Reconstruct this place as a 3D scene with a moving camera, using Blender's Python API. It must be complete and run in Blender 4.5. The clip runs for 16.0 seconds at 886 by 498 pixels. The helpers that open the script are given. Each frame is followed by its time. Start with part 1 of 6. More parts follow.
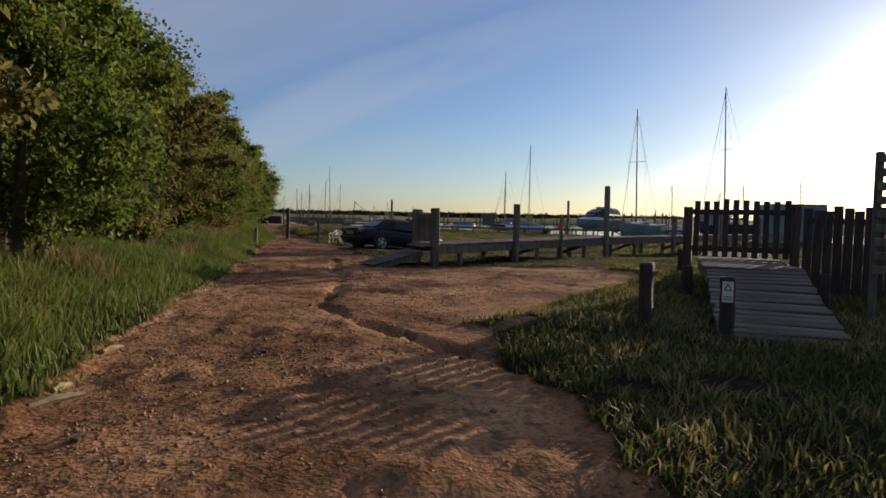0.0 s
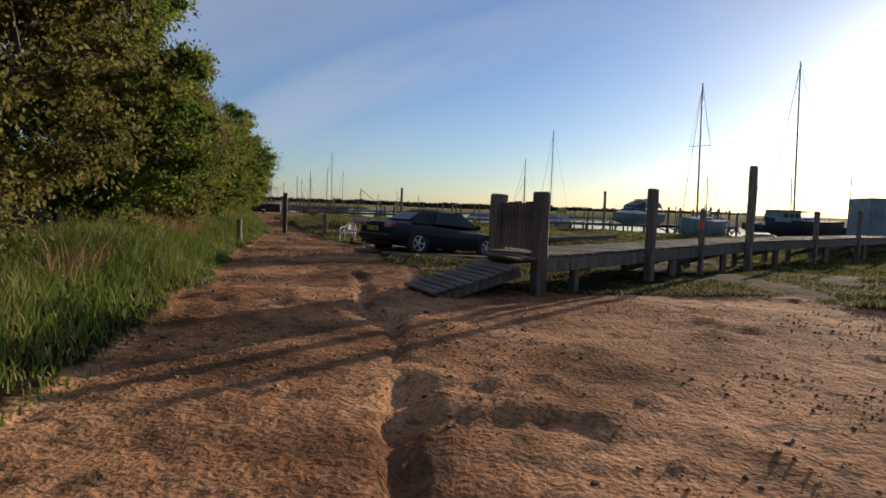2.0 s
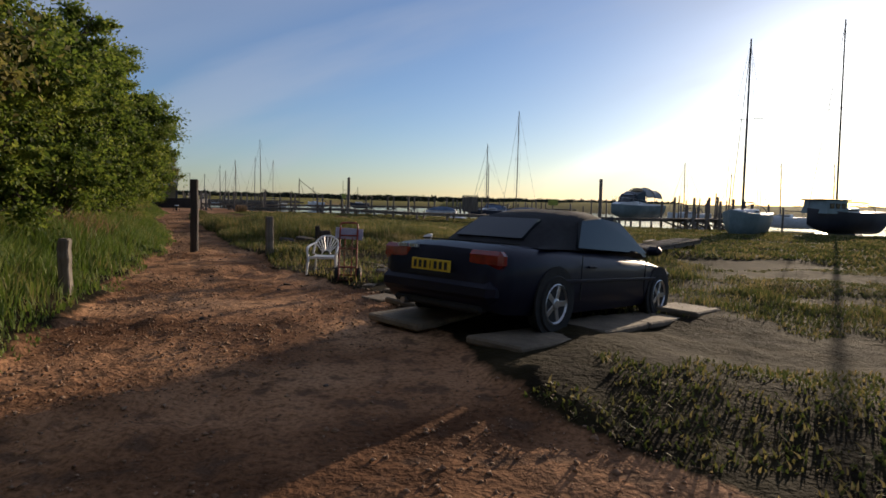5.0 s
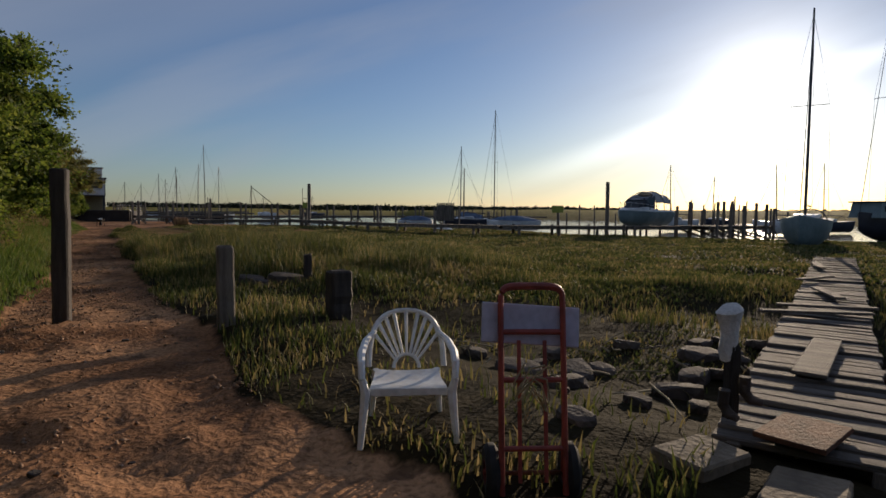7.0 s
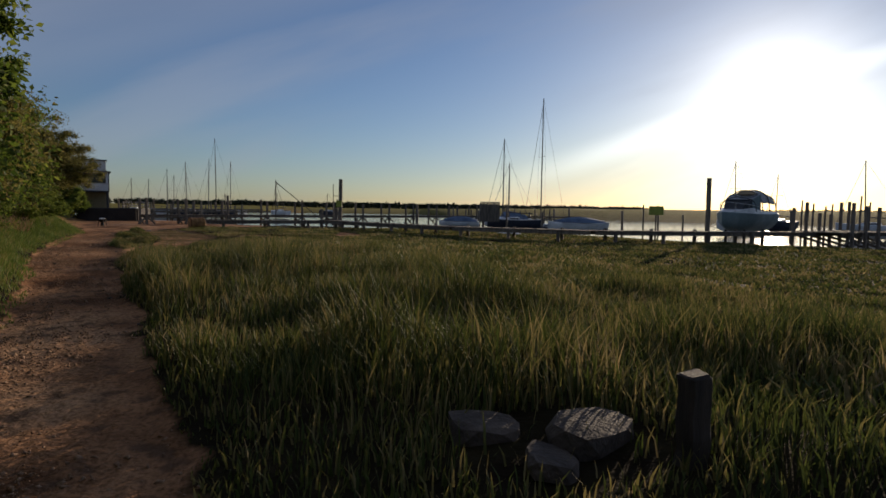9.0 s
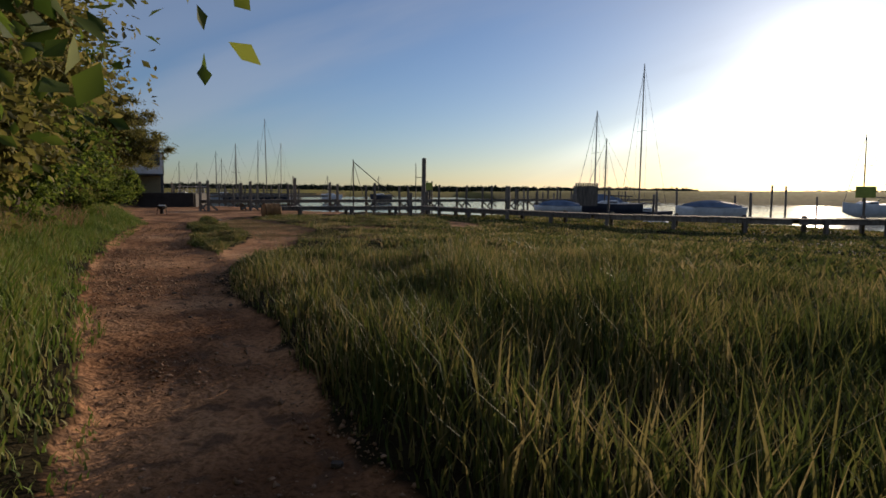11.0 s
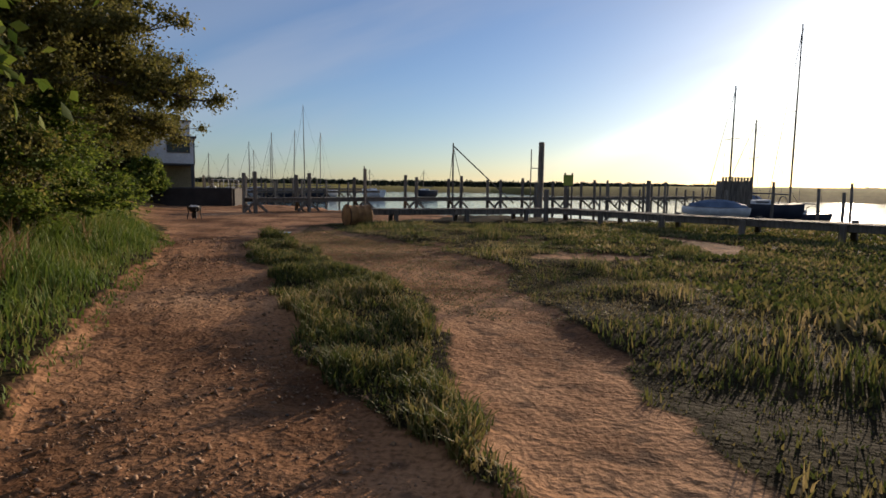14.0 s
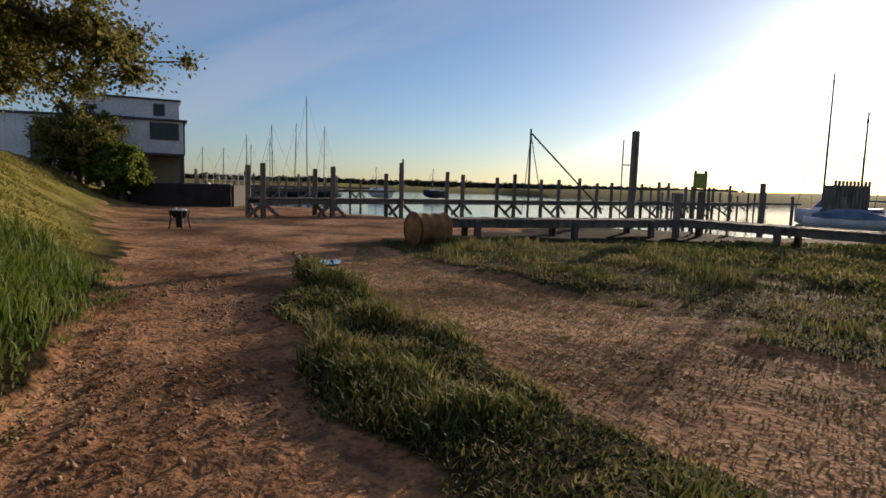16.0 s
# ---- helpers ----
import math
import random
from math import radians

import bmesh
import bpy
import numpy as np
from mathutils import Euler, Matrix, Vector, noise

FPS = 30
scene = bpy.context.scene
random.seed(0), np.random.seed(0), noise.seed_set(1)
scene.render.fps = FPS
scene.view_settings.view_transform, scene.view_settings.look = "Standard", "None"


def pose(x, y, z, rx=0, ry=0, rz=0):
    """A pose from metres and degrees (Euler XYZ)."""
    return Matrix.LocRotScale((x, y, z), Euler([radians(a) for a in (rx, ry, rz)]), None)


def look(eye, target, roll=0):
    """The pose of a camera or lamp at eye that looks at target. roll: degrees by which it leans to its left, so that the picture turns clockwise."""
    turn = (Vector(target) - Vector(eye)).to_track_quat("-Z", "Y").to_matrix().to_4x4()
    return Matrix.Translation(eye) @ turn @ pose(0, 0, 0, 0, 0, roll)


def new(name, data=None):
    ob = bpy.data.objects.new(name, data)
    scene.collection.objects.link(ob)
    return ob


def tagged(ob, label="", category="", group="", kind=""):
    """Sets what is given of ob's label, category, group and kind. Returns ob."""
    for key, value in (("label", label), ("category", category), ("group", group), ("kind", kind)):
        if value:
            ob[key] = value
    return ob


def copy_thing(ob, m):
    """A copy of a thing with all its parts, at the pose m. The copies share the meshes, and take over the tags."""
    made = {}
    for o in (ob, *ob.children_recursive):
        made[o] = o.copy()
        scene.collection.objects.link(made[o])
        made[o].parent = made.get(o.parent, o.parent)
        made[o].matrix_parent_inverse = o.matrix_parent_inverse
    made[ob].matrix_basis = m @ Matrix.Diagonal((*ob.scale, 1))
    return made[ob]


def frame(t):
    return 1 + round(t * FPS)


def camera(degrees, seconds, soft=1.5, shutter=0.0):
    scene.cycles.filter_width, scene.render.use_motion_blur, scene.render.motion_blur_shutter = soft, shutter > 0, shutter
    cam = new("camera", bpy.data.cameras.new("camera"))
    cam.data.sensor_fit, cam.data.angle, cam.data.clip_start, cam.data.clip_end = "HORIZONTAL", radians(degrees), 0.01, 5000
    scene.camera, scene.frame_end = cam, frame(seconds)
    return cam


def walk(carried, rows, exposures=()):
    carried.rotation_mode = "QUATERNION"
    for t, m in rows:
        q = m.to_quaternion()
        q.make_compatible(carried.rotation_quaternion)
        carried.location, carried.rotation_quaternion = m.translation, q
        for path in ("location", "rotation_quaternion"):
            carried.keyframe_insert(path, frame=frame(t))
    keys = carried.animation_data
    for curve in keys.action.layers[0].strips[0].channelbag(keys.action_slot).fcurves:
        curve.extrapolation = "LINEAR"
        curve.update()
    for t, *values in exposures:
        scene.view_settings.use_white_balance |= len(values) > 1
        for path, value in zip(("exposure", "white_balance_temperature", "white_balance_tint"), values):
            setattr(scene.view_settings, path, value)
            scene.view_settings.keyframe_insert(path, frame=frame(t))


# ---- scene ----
KELVIN, TINT = 6350, 10
# seconds, stops, kelvin, tint
EXPOSURE = [(0.0, 0.16, KELVIN, TINT), (2.5, 0.33, KELVIN, TINT), (4.0, 0.36, KELVIN, TINT), (6.5, -0.24, KELVIN, TINT), (9.0, -0.34, KELVIN, TINT), (12.0, 0.06, KELVIN, TINT), (13.0, 0.15, KELVIN, TINT), (16.0, 0.19, KELVIN, TINT)]
cam = camera(74.0, 16.0, soft=1.6)
ROWS = [
    (0.0, -0.000, -0.000, 1.088, 0.07, -3.12, -1.07),
    (0.5, -0.341, 1.389, 1.054, 0.19, -3.52, -1.18),
    (1.0, -0.687, 2.806, 1.041, 0.50, -3.78, -1.34),
    (1.5, -1.025, 4.213, 1.058, 0.61, -3.92, -1.64),
    (2.0, -1.381, 5.549, 1.040, 0.08, -4.02, -1.96),
    (2.5, -1.728, 6.874, 1.051, -0.51, -4.32, -1.95),
    (3.0, -2.119, 8.188, 1.034, -1.44, -4.63, -1.62),
    (3.5, -2.456, 9.546, 1.089, -2.04, -4.51, -1.49),
    (4.0, -2.757, 10.896, 1.052, -2.79, -4.75, -1.44),
    (6.3, -3.958, 17.187, 1.041, -10.73, -4.13, -0.99),
    (6.5, -4.059, 17.748, 1.027, -10.79, -3.95, -0.92),
    (7.0, -4.330, 19.140, 1.014, -11.44, -3.71, -0.56),
    (7.5, -4.659, 20.532, 1.010, -12.13, -3.72, -0.71),
    (8.0, -5.027, 21.914, 1.025, -12.24, -3.78, -0.84),
    (8.5, -5.434, 23.269, 1.071, -11.62, -4.11, -0.78),
    (9.0, -5.946, 24.574, 1.093, -10.92, -3.91, -0.88),
    (9.5, -6.511, 25.850, 1.055, -9.82, -4.71, -1.47),
    (12.0, -9.398, 32.347, 1.060, -6.59, -5.71, 0.18),
    (12.5, -9.844, 33.707, 1.060, -6.19, -5.64, 0.11),
    (13.0, -10.276, 35.078, 1.061, -5.70, -5.64, -0.06),
    (13.5, -10.697, 36.463, 1.067, -5.45, -5.92, -0.33),
    (14.0, -11.101, 37.837, 1.034, -5.38, -6.10, -0.76),
    (14.5, -11.475, 39.213, 1.055, -5.25, -6.08, -1.04),
    (15.0, -11.844, 40.556, 1.004, -5.27, -6.29, -1.41),
    (15.5, -12.228, 41.883, 0.946, -5.29, -6.14, -1.59),
    (16.0, -12.636, 43.192, 0.970, -5.91, -6.04, -1.65),
]
walk(cam, [(t, pose(x, y, z, 90 + pitch, roll, yaw)) for t, x, y, z, yaw, pitch, roll in ROWS], exposures=EXPOSURE)

# ---- world, sun ----
SUN_AZ, SUN_EL = 40.0, 9.9
world = bpy.data.worlds.new("sky")
scene.world = world
world.use_nodes = True
wn, wl = world.node_tree.nodes, world.node_tree.links
wn.clear()
w_out = wn.new("ShaderNodeOutputWorld")
w_bg = wn.new("ShaderNodeBackground")
w_bg.inputs["Strength"].default_value = 0.085
w_sky = wn.new("ShaderNodeTexSky")
w_sky.sky_type = "NISHITA"
w_sky.sun_disc = False
w_sky.sun_elevation = radians(SUN_EL)
w_sky.sun_rotation = radians(SUN_AZ)
w_sky.air_density, w_sky.dust_density, w_sky.ozone_density = 0.95, 0.42, 1.3
# the sun's aureole in thin haze
_a, _e = radians(SUN_AZ), radians(SUN_EL)
SUN_DIR = Vector((math.sin(_a) * math.cos(_e), math.cos(_a) * math.cos(_e), math.sin(_e)))


def w_math(op, a, b=None, c=None):
    nd = wn.new("ShaderNodeMath")
    nd.operation = op
    for k, q in enumerate((a, b, c)):
        if q is None:
            continue
        if isinstance(q, (int, float)):
            nd.inputs[k].default_value = q
        else:
            wl.new(q, nd.inputs[k])
    return nd.outputs[0]


def w_step(v, a, b):
    nd = wn.new("ShaderNodeMapRange")
    nd.interpolation_type = "SMOOTHSTEP"
    nd.inputs["From Min"].default_value, nd.inputs["From Max"].default_value = a, b
    wl.new(v, nd.inputs["Value"])
    return nd.outputs["Result"]


def w_blend(mode, fac, a, b):
    nd = wn.new("ShaderNodeMix")
    nd.data_type, nd.blend_type = "RGBA", mode
    for key, q in (("Factor", fac), ("A", a), ("B", b)):
        if isinstance(q, (int, float, tuple)):
            nd.inputs[key].default_value = q
        else:
            wl.new(q, nd.inputs[key])
    return nd.outputs["Result"]


w_co = wn.new("ShaderNodeTexCoord")
w_dot = wn.new("ShaderNodeVectorMath")
w_dot.operation = "DOT_PRODUCT"
wl.new(w_co.outputs["Generated"], w_dot.inputs[0])
w_dot.inputs[1].default_value = SUN_DIR
w_near = w_math("MAXIMUM", w_dot.outputs["Value"], 0.0)
w_glow = w_math("ADD", w_math("MULTIPLY", w_math("POWER", w_near, 240.0), 9.0), w_math("MULTIPLY", w_math("POWER", w_near, 40.0), 0.3))
# high cirrus drawn out in slanting streaks
w_sep = wn.new("ShaderNodeSeparateXYZ")
wl.new(w_co.outputs["Generated"], w_sep.inputs[0])
w_y = w_math("MAXIMUM", w_sep.outputs["Y"], 0.2)
w_u, w_v = w_math("DIVIDE", w_sep.outputs["X"], w_y), w_math("DIVIDE", w_sep.outputs["Z"], w_y)
w_s = w_math("MULTIPLY_ADD", w_u, -0.36, w_v)
w_t = w_math("MULTIPLY_ADD", w_v, 0.36, w_u)
w_cmb = wn.new("ShaderNodeCombineXYZ")
wl.new(w_math("MULTIPLY", w_s, 6.0), w_cmb.inputs[0])
wl.new(w_math("MULTIPLY", w_t, 1.1), w_cmb.inputs[1])
w_no = wn.new("ShaderNodeTexNoise")
w_no.inputs["Scale"].default_value = 1.0
w_no.inputs["Detail"].default_value = 5.0
wl.new(w_cmb.outputs[0], w_no.inputs["Vector"])
w_wisp = w_math("MULTIPLY", w_step(w_no.outputs["Fac"], 0.44, 0.72), 0.34)
w_veil = w_math("MULTIPLY", w_step(w_s, 0.28, 0.40), w_math("MULTIPLY_ADD", w_no.outputs["Fac"], 0.5, 0.06))
w_bar = w_math("MULTIPLY", w_step(w_math("ABSOLUTE", w_math("MULTIPLY_ADD", w_no.outputs["Fac"], 0.03, w_math("ADD", w_s, 0.053))), 0.034, 0.0), w_step(w_u, 0.22, 0.62))
w_cloud = w_math("MINIMUM", w_math("MAXIMUM", w_wisp, w_veil), 0.6)
w_col = w_blend("MULTIPLY", 1.0, w_sky.outputs["Color"], (0.75, 0.89, 1.23, 1))
w_col = w_blend("MIX", w_cloud, w_col, (5.2, 5.4, 6.2, 1))
w_col = w_blend("ADD", w_math("MULTIPLY", w_bar, 0.62), w_col, (6.0, 5.8, 5.4, 1))
w_sun = wn.new("ShaderNodeVectorMath")
w_sun.operation = "SCALE"
w_sun.inputs[0].default_value = (1.0, 0.95, 0.84)
wl.new(w_glow, w_sun.inputs["Scale"])
w_col = w_blend("ADD", 1.0, w_col, w_sun.outputs["Vector"])
wl.new(w_col, w_bg.inputs["Color"])
wl.new(w_bg.outputs["Background"], w_out.inputs["Surface"])

sun = new("sun", bpy.data.lights.new("sun", "SUN"))
sun.data.energy, sun.data.angle, sun.data.color = 5.0, radians(0.3), (1.0, 0.78, 0.55)
sun.matrix_world = look((0, 0, 30), Vector((0, 0, 30)) - SUN_DIR)


# ---- materials ----
def material(name, rough=0.8, metal=0.0):
    m = bpy.data.materials.new(name)
    m.use_nodes = True
    n, l = m.node_tree.nodes, m.node_tree.links
    b = n["Principled BSDF"]
    b.inputs["Roughness"].default_value = rough
    b.inputs["Metallic"].default_value = metal
    return m, n, l, b


def ramp(n, stops):
    r = n.new("ShaderNodeValToRGB")
    e = r.color_ramp.elements
    e[0].position, e[0].color = stops[0][0], (*stops[0][1], 1)
    e[1].position, e[1].color = stops[-1][0], (*stops[-1][1], 1)
    for p, c in stops[1:-1]:
        e.new(p).color = (*c, 1)
    return r


def noise_node(n, l, scale, detail=5.0, stretch=None, coord="Object"):
    tc = n.new("ShaderNodeTexCoord")
    no = n.new("ShaderNodeTexNoise")
    no.inputs["Scale"].default_value = scale
    no.inputs["Detail"].default_value = detail
    if stretch:
        mp = n.new("ShaderNodeMapping")
        mp.inputs["Scale"].default_value = stretch
        l.new(tc.outputs[coord], mp.inputs["Vector"])
        l.new(mp.outputs["Vector"], no.inputs["Vector"])
    else:
        l.new(tc.outputs[coord], no.inputs["Vector"])
    return no


def surface(name, dark, light, scale=6.0, rough=0.8, metal=0.0, stretch=None, bump=0.0, bump_scale=None, island=0.0, coat=0.0):
    """A two-scale procedural surface: broad blotches with fine grain in relief."""
    m, n, l, b = material(name, rough, metal)
    big = noise_node(n, l, scale, 6.0, stretch)
    r = ramp(n, [(0.3, dark), (0.72, light)])
    l.new(big.outputs["Fac"], r.inputs["Fac"])
    col = r.outputs["Color"]
    fine = noise_node(n, l, scale * 9, 3.0, stretch)
    mx = n.new("ShaderNodeMix")
    mx.data_type, mx.blend_type = "RGBA", "MULTIPLY"
    mx.inputs["Factor"].default_value = 0.45
    r2 = ramp(n, [(0.25, (0.55, 0.55, 0.55)), (0.7, (1.15, 1.15, 1.15))])
    l.new(fine.outputs["Fac"], r2.inputs["Fac"])
    l.new(col, mx.inputs["A"])
    l.new(r2.outputs["Color"], mx.inputs["B"])
    col = mx.outputs["Result"]
    if island:
        src = n.new("ShaderNodeObjectInfo")
        hs = n.new("ShaderNodeHueSaturation")
        mr = n.new("ShaderNodeMapRange")
        mr.inputs["To Min"].default_value, mr.inputs["To Max"].default_value = 1 - island, 1 + island
        l.new(src.outputs["Random"], mr.inputs["Value"])
        l.new(mr.outputs["Result"], hs.inputs["Value"])
        l.new(col, hs.inputs["Color"])
        col = hs.outputs["Color"]
    l.new(col, b.inputs["Base Color"])
    if coat:
        b.inputs["Coat Weight"].default_value = coat
        b.inputs["Coat Roughness"].default_value = 0.06
    if bump:
        bp = n.new("ShaderNodeBump")
        bp.inputs["Strength"].default_value = bump
        bp.inputs["Distance"].default_value = 0.02
        l.new((noise_node(n, l, bump_scale, 4.0, stretch) if bump_scale else fine).outputs["Fac"], bp.inputs["Height"])
        l.new(bp.outputs["Normal"], b.inputs["Normal"])
    return m


def leaf_material(name, stops, trans=0.35, rough=0.7):
    m, n, l, b = material(name, rough)
    b.inputs["Specular IOR Level"].default_value = 0.3
    g = n.new("ShaderNodeNewGeometry")
    r = ramp(n, stops)
    no = noise_node(n, l, 0.9, 2.0)
    mx = n.new("ShaderNodeMath")
    mx.operation = "MULTIPLY_ADD"
    mx.inputs[1].default_value = 0.6
    l.new(g.outputs["Random Per Island"], mx.inputs[0])
    sc = n.new("ShaderNodeMath")
    sc.operation = "MULTIPLY_ADD"
    sc.inputs[1].default_value, sc.inputs[2].default_value = 1.0, -0.3
    l.new(no.outputs["Fac"], sc.inputs[0])
    l.new(sc.outputs[0], mx.inputs[2])
    l.new(mx.outputs[0], r.inputs["Fac"])
    l.new(r.outputs["Color"], b.inputs["Base Color"])
    t = n.new("ShaderNodeBsdfTranslucent")
    hs = n.new("ShaderNodeHueSaturation")
    hs.inputs["Value"].default_value = 1.3
    l.new(r.outputs["Color"], hs.inputs["Color"])
    l.new(hs.outputs["Color"], t.inputs["Color"])
    ms = n.new("ShaderNodeMixShader")
    ms.inputs["Fac"].default_value = trans
    l.new(b.outputs["BSDF"], ms.inputs[1])
    l.new(t.outputs["BSDF"], ms.inputs[2])
    l.new(ms.outputs["Shader"], n["Material Output"].inputs["Surface"])
    return m


def ground_material():
    """Sandy dirt, gravel and darker patches, mixed by what grows there."""
    m, n, l, b = material("sandy_dirt_and_soil", 0.93)
    b.inputs["Specular IOR Level"].default_value = 0.04
    tc = n.new("ShaderNodeTexCoord")

    def nz(scale, detail, stretch=None):
        return noise_node(n, l, scale, detail, stretch)

    broad = nz(0.45, 4.0)
    sand = ramp(n, [(0.25, (0.175, 0.088, 0.046)), (0.5, (0.400, 0.214, 0.112)), (0.75, (0.53, 0.318, 0.176))])
    l.new(broad.outputs["Fac"], sand.inputs["Fac"])
    grit = nz(34.0, 5.0)
    gr = ramp(n, [(0.33, (0.42, 0.40, 0.38)), (0.5, (0.95, 0.95, 0.95)), (0.68, (1.25, 1.22, 1.2))])
    l.new(grit.outputs["Fac"], gr.inputs["Fac"])
    mul = n.new("ShaderNodeMix")
    mul.data_type, mul.blend_type = "RGBA", "MULTIPLY"
    mul.inputs["Factor"].default_value = 0.75
    l.new(sand.outputs["Color"], mul.inputs["A"])
    l.new(gr.outputs["Color"], mul.inputs["B"])
    # random darker patches multiplied into the sand colour
    tone_noise = nz(0.9, 5.0)
    dp = ramp(n, [(0.36, (0.50, 0.47, 0.46)), (0.50, (0.86, 0.84, 0.83)), (0.64, (1.06, 1.06, 1.06))])
    l.new(tone_noise.outputs["Fac"], dp.inputs["Fac"])
    toned = n.new("ShaderNodeMix")
    toned.data_type, toned.blend_type = "RGBA", "MULTIPLY"
    toned.inputs["Factor"].default_value = 1.0
    l.new(mul.outputs["Result"], toned.inputs["A"])
    l.new(dp.outputs["Color"], toned.inputs["B"])
    mul = toned
    # scattered dark clods
    clod = nz(5.5, 6.0)
    cr = ramp(n, [(0.36, (1, 1, 1)), (0.46, (0, 0, 0))])
    l.new(clod.outputs["Fac"], cr.inputs["Fac"])
    dk = n.new("ShaderNodeMix")
    dk.data_type = "RGBA"
    dk.inputs["B"].default_value = (0.105, 0.064, 0.042, 1)
    sc = n.new("ShaderNodeMath")
    sc.operation = "MULTIPLY"
    sc.inputs[1].default_value = 0.75
    l.new(cr.outputs["Color"], sc.inputs[0])
    l.new(sc.outputs[0], dk.inputs["Factor"])
    l.new(mul.outputs["Result"], dk.inputs["A"])
    # soil and short sward where plants grow
    soil = ramp(n, [(0.3, (0.014, 0.010, 0.006)), (0.55, (0.026, 0.021, 0.010)), (0.8, (0.055, 0.040, 0.021))])
    sn = nz(2.6, 6.0)
    l.new(sn.outputs["Fac"], soil.inputs["Fac"])
    at = n.new("ShaderNodeAttribute")
    at.attribute_name = "sward"
    edge = nz(7.0, 5.0)
    ad = n.new("ShaderNodeMath")
    ad.operation = "MULTIPLY_ADD"
    ad.inputs[1].default_value = 0.7
    l.new(edge.outputs["Fac"], ad.inputs[0])
    l.new(at.outputs["Fac"], ad.inputs[2])
    er = ramp(n, [(0.72, (0, 0, 0)), (0.98, (1, 1, 1))])
    l.new(ad.outputs[0], er.inputs["Fac"])
    mx = n.new("ShaderNodeMix")
    mx.data_type = "RGBA"
    l.new(er.outputs["Color"], mx.inputs["Factor"])
    l.new(dk.outputs["Result"], mx.inputs["A"])
    l.new(soil.outputs["Color"], mx.inputs["B"])
    # mown or far pasture
    at2 = n.new("ShaderNodeAttribute")
    at2.attribute_name = "pasture"
    ps = ramp(n, [(0.3, (0.15, 0.125, 0.03)), (0.7, (0.27, 0.235, 0.06))])
    pn = nz(1.3, 8.0)
    l.new(pn.outputs["Fac"], ps.inputs["Fac"])
    mp = n.new("ShaderNodeMix")
    mp.data_type = "RGBA"
    l.new(at2.outputs["Fac"], mp.inputs["Factor"])
    l.new(mx.outputs["Result"], mp.inputs["A"])
    l.new(ps.outputs["Color"], mp.inputs["B"])
    l.new(mp.outputs["Result"], b.inputs["Base Color"])
    b1 = n.new("ShaderNodeBump")
    b1.inputs["Strength"].default_value, b1.inputs["Distance"].default_value = 0.9, 0.036
    l.new(clod.outputs["Fac"], b1.inputs["Height"])
    b2 = n.new("ShaderNodeBump")
    b2.inputs["Strength"].default_value, b2.inputs["Distance"].default_value = 1.0, 0.016
    l.new(grit.outputs["Fac"], b2.inputs["Height"])
    lump = nz(13.0, 4.0)
    b3 = n.new("ShaderNodeBump")
    b3.inputs["Strength"].default_value, b3.inputs["Distance"].default_value = 0.8, 0.022
    l.new(lump.outputs["Fac"], b3.inputs["Height"])
    l.new(b1.outputs["Normal"], b3.inputs["Normal"])
    l.new(b3.outputs["Normal"], b2.inputs["Normal"])
    l.new(b2.outputs["Normal"], b.inputs["Normal"])
    return m


M_GROUND = ground_material()
M_WOOD = surface("weathered_grey_timber", (0.075, 0.062, 0.050), (0.22, 0.185, 0.145), 3.0, 0.85, stretch=(6, 6, 0.7), bump=0.5, island=0.25)
M_PLANK = surface("weathered_deck_board", (0.06, 0.050, 0.042), (0.20, 0.168, 0.135), 3.0, 0.85, stretch=(7, 0.6, 7), bump=0.5, island=0.3)
M_DARKWOOD = surface("tarred_dark_timber", (0.022, 0.017, 0.014), (0.07, 0.052, 0.040), 4.0, 0.8, stretch=(6, 6, 0.8), bump=0.5, island=0.25)
M_WHITE = surface("white_plastic", (0.62, 0.62, 0.60), (0.80, 0.80, 0.78), 3.0, 0.42, bump=0.03)
M_GEL = surface("white_gelcoat", (0.50, 0.52, 0.53), (0.78, 0.79, 0.80), 1.5, 0.35)
M_BLUE = surface("blue_boat_cover", (0.05, 0.085, 0.15), (0.13, 0.19, 0.29), 2.0, 0.7, bump=0.2)
M_TEAL = surface("faded_teal_paint", (0.10, 0.16, 0.18), (0.20, 0.27, 0.29), 2.0, 0.5)
M_NAVY = surface("dark_navy_paint", (0.012, 0.016, 0.030), (0.030, 0.036, 0.055), 2.0, 0.5)
M_CARPAINT = surface("navy_car_paint", (0.004, 0.005, 0.016), (0.007, 0.008, 0.022), 2.0, 0.5, metal=0.0, coat=0.25)
for paint_key, paint_value in (("Specular IOR Level", 0.22), ("Coat Weight", 0.12)):
    M_CARPAINT.node_tree.nodes["Principled BSDF"].inputs[paint_key].default_value = paint_value
M_SOFTTOP = surface("black_fabric_roof", (0.010, 0.010, 0.012), (0.020, 0.020, 0.023), 30.0, 0.9, bump=0.15)
M_RUBBER = surface("black_rubber", (0.010, 0.010, 0.010), (0.025, 0.024, 0.023), 20.0, 0.85, bump=0.1)
M_ALLOY = surface("silver_alloy", (0.42, 0.42, 0.43), (0.62, 0.62, 0.63), 8.0, 0.35, metal=0.9)
M_CHROME = surface("dull_metal", (0.30, 0.30, 0.31), (0.50, 0.50, 0.51), 5.0, 0.4, metal=0.9)
M_REDLAMP = surface("red_lamp_lens", (0.16, 0.006, 0.006), (0.28, 0.012, 0.010), 20.0, 0.25, coat=0.6)
M_PLATE = surface("yellow_number_plate", (0.60, 0.40, 0.02), (0.75, 0.52, 0.04), 9.0, 0.45)
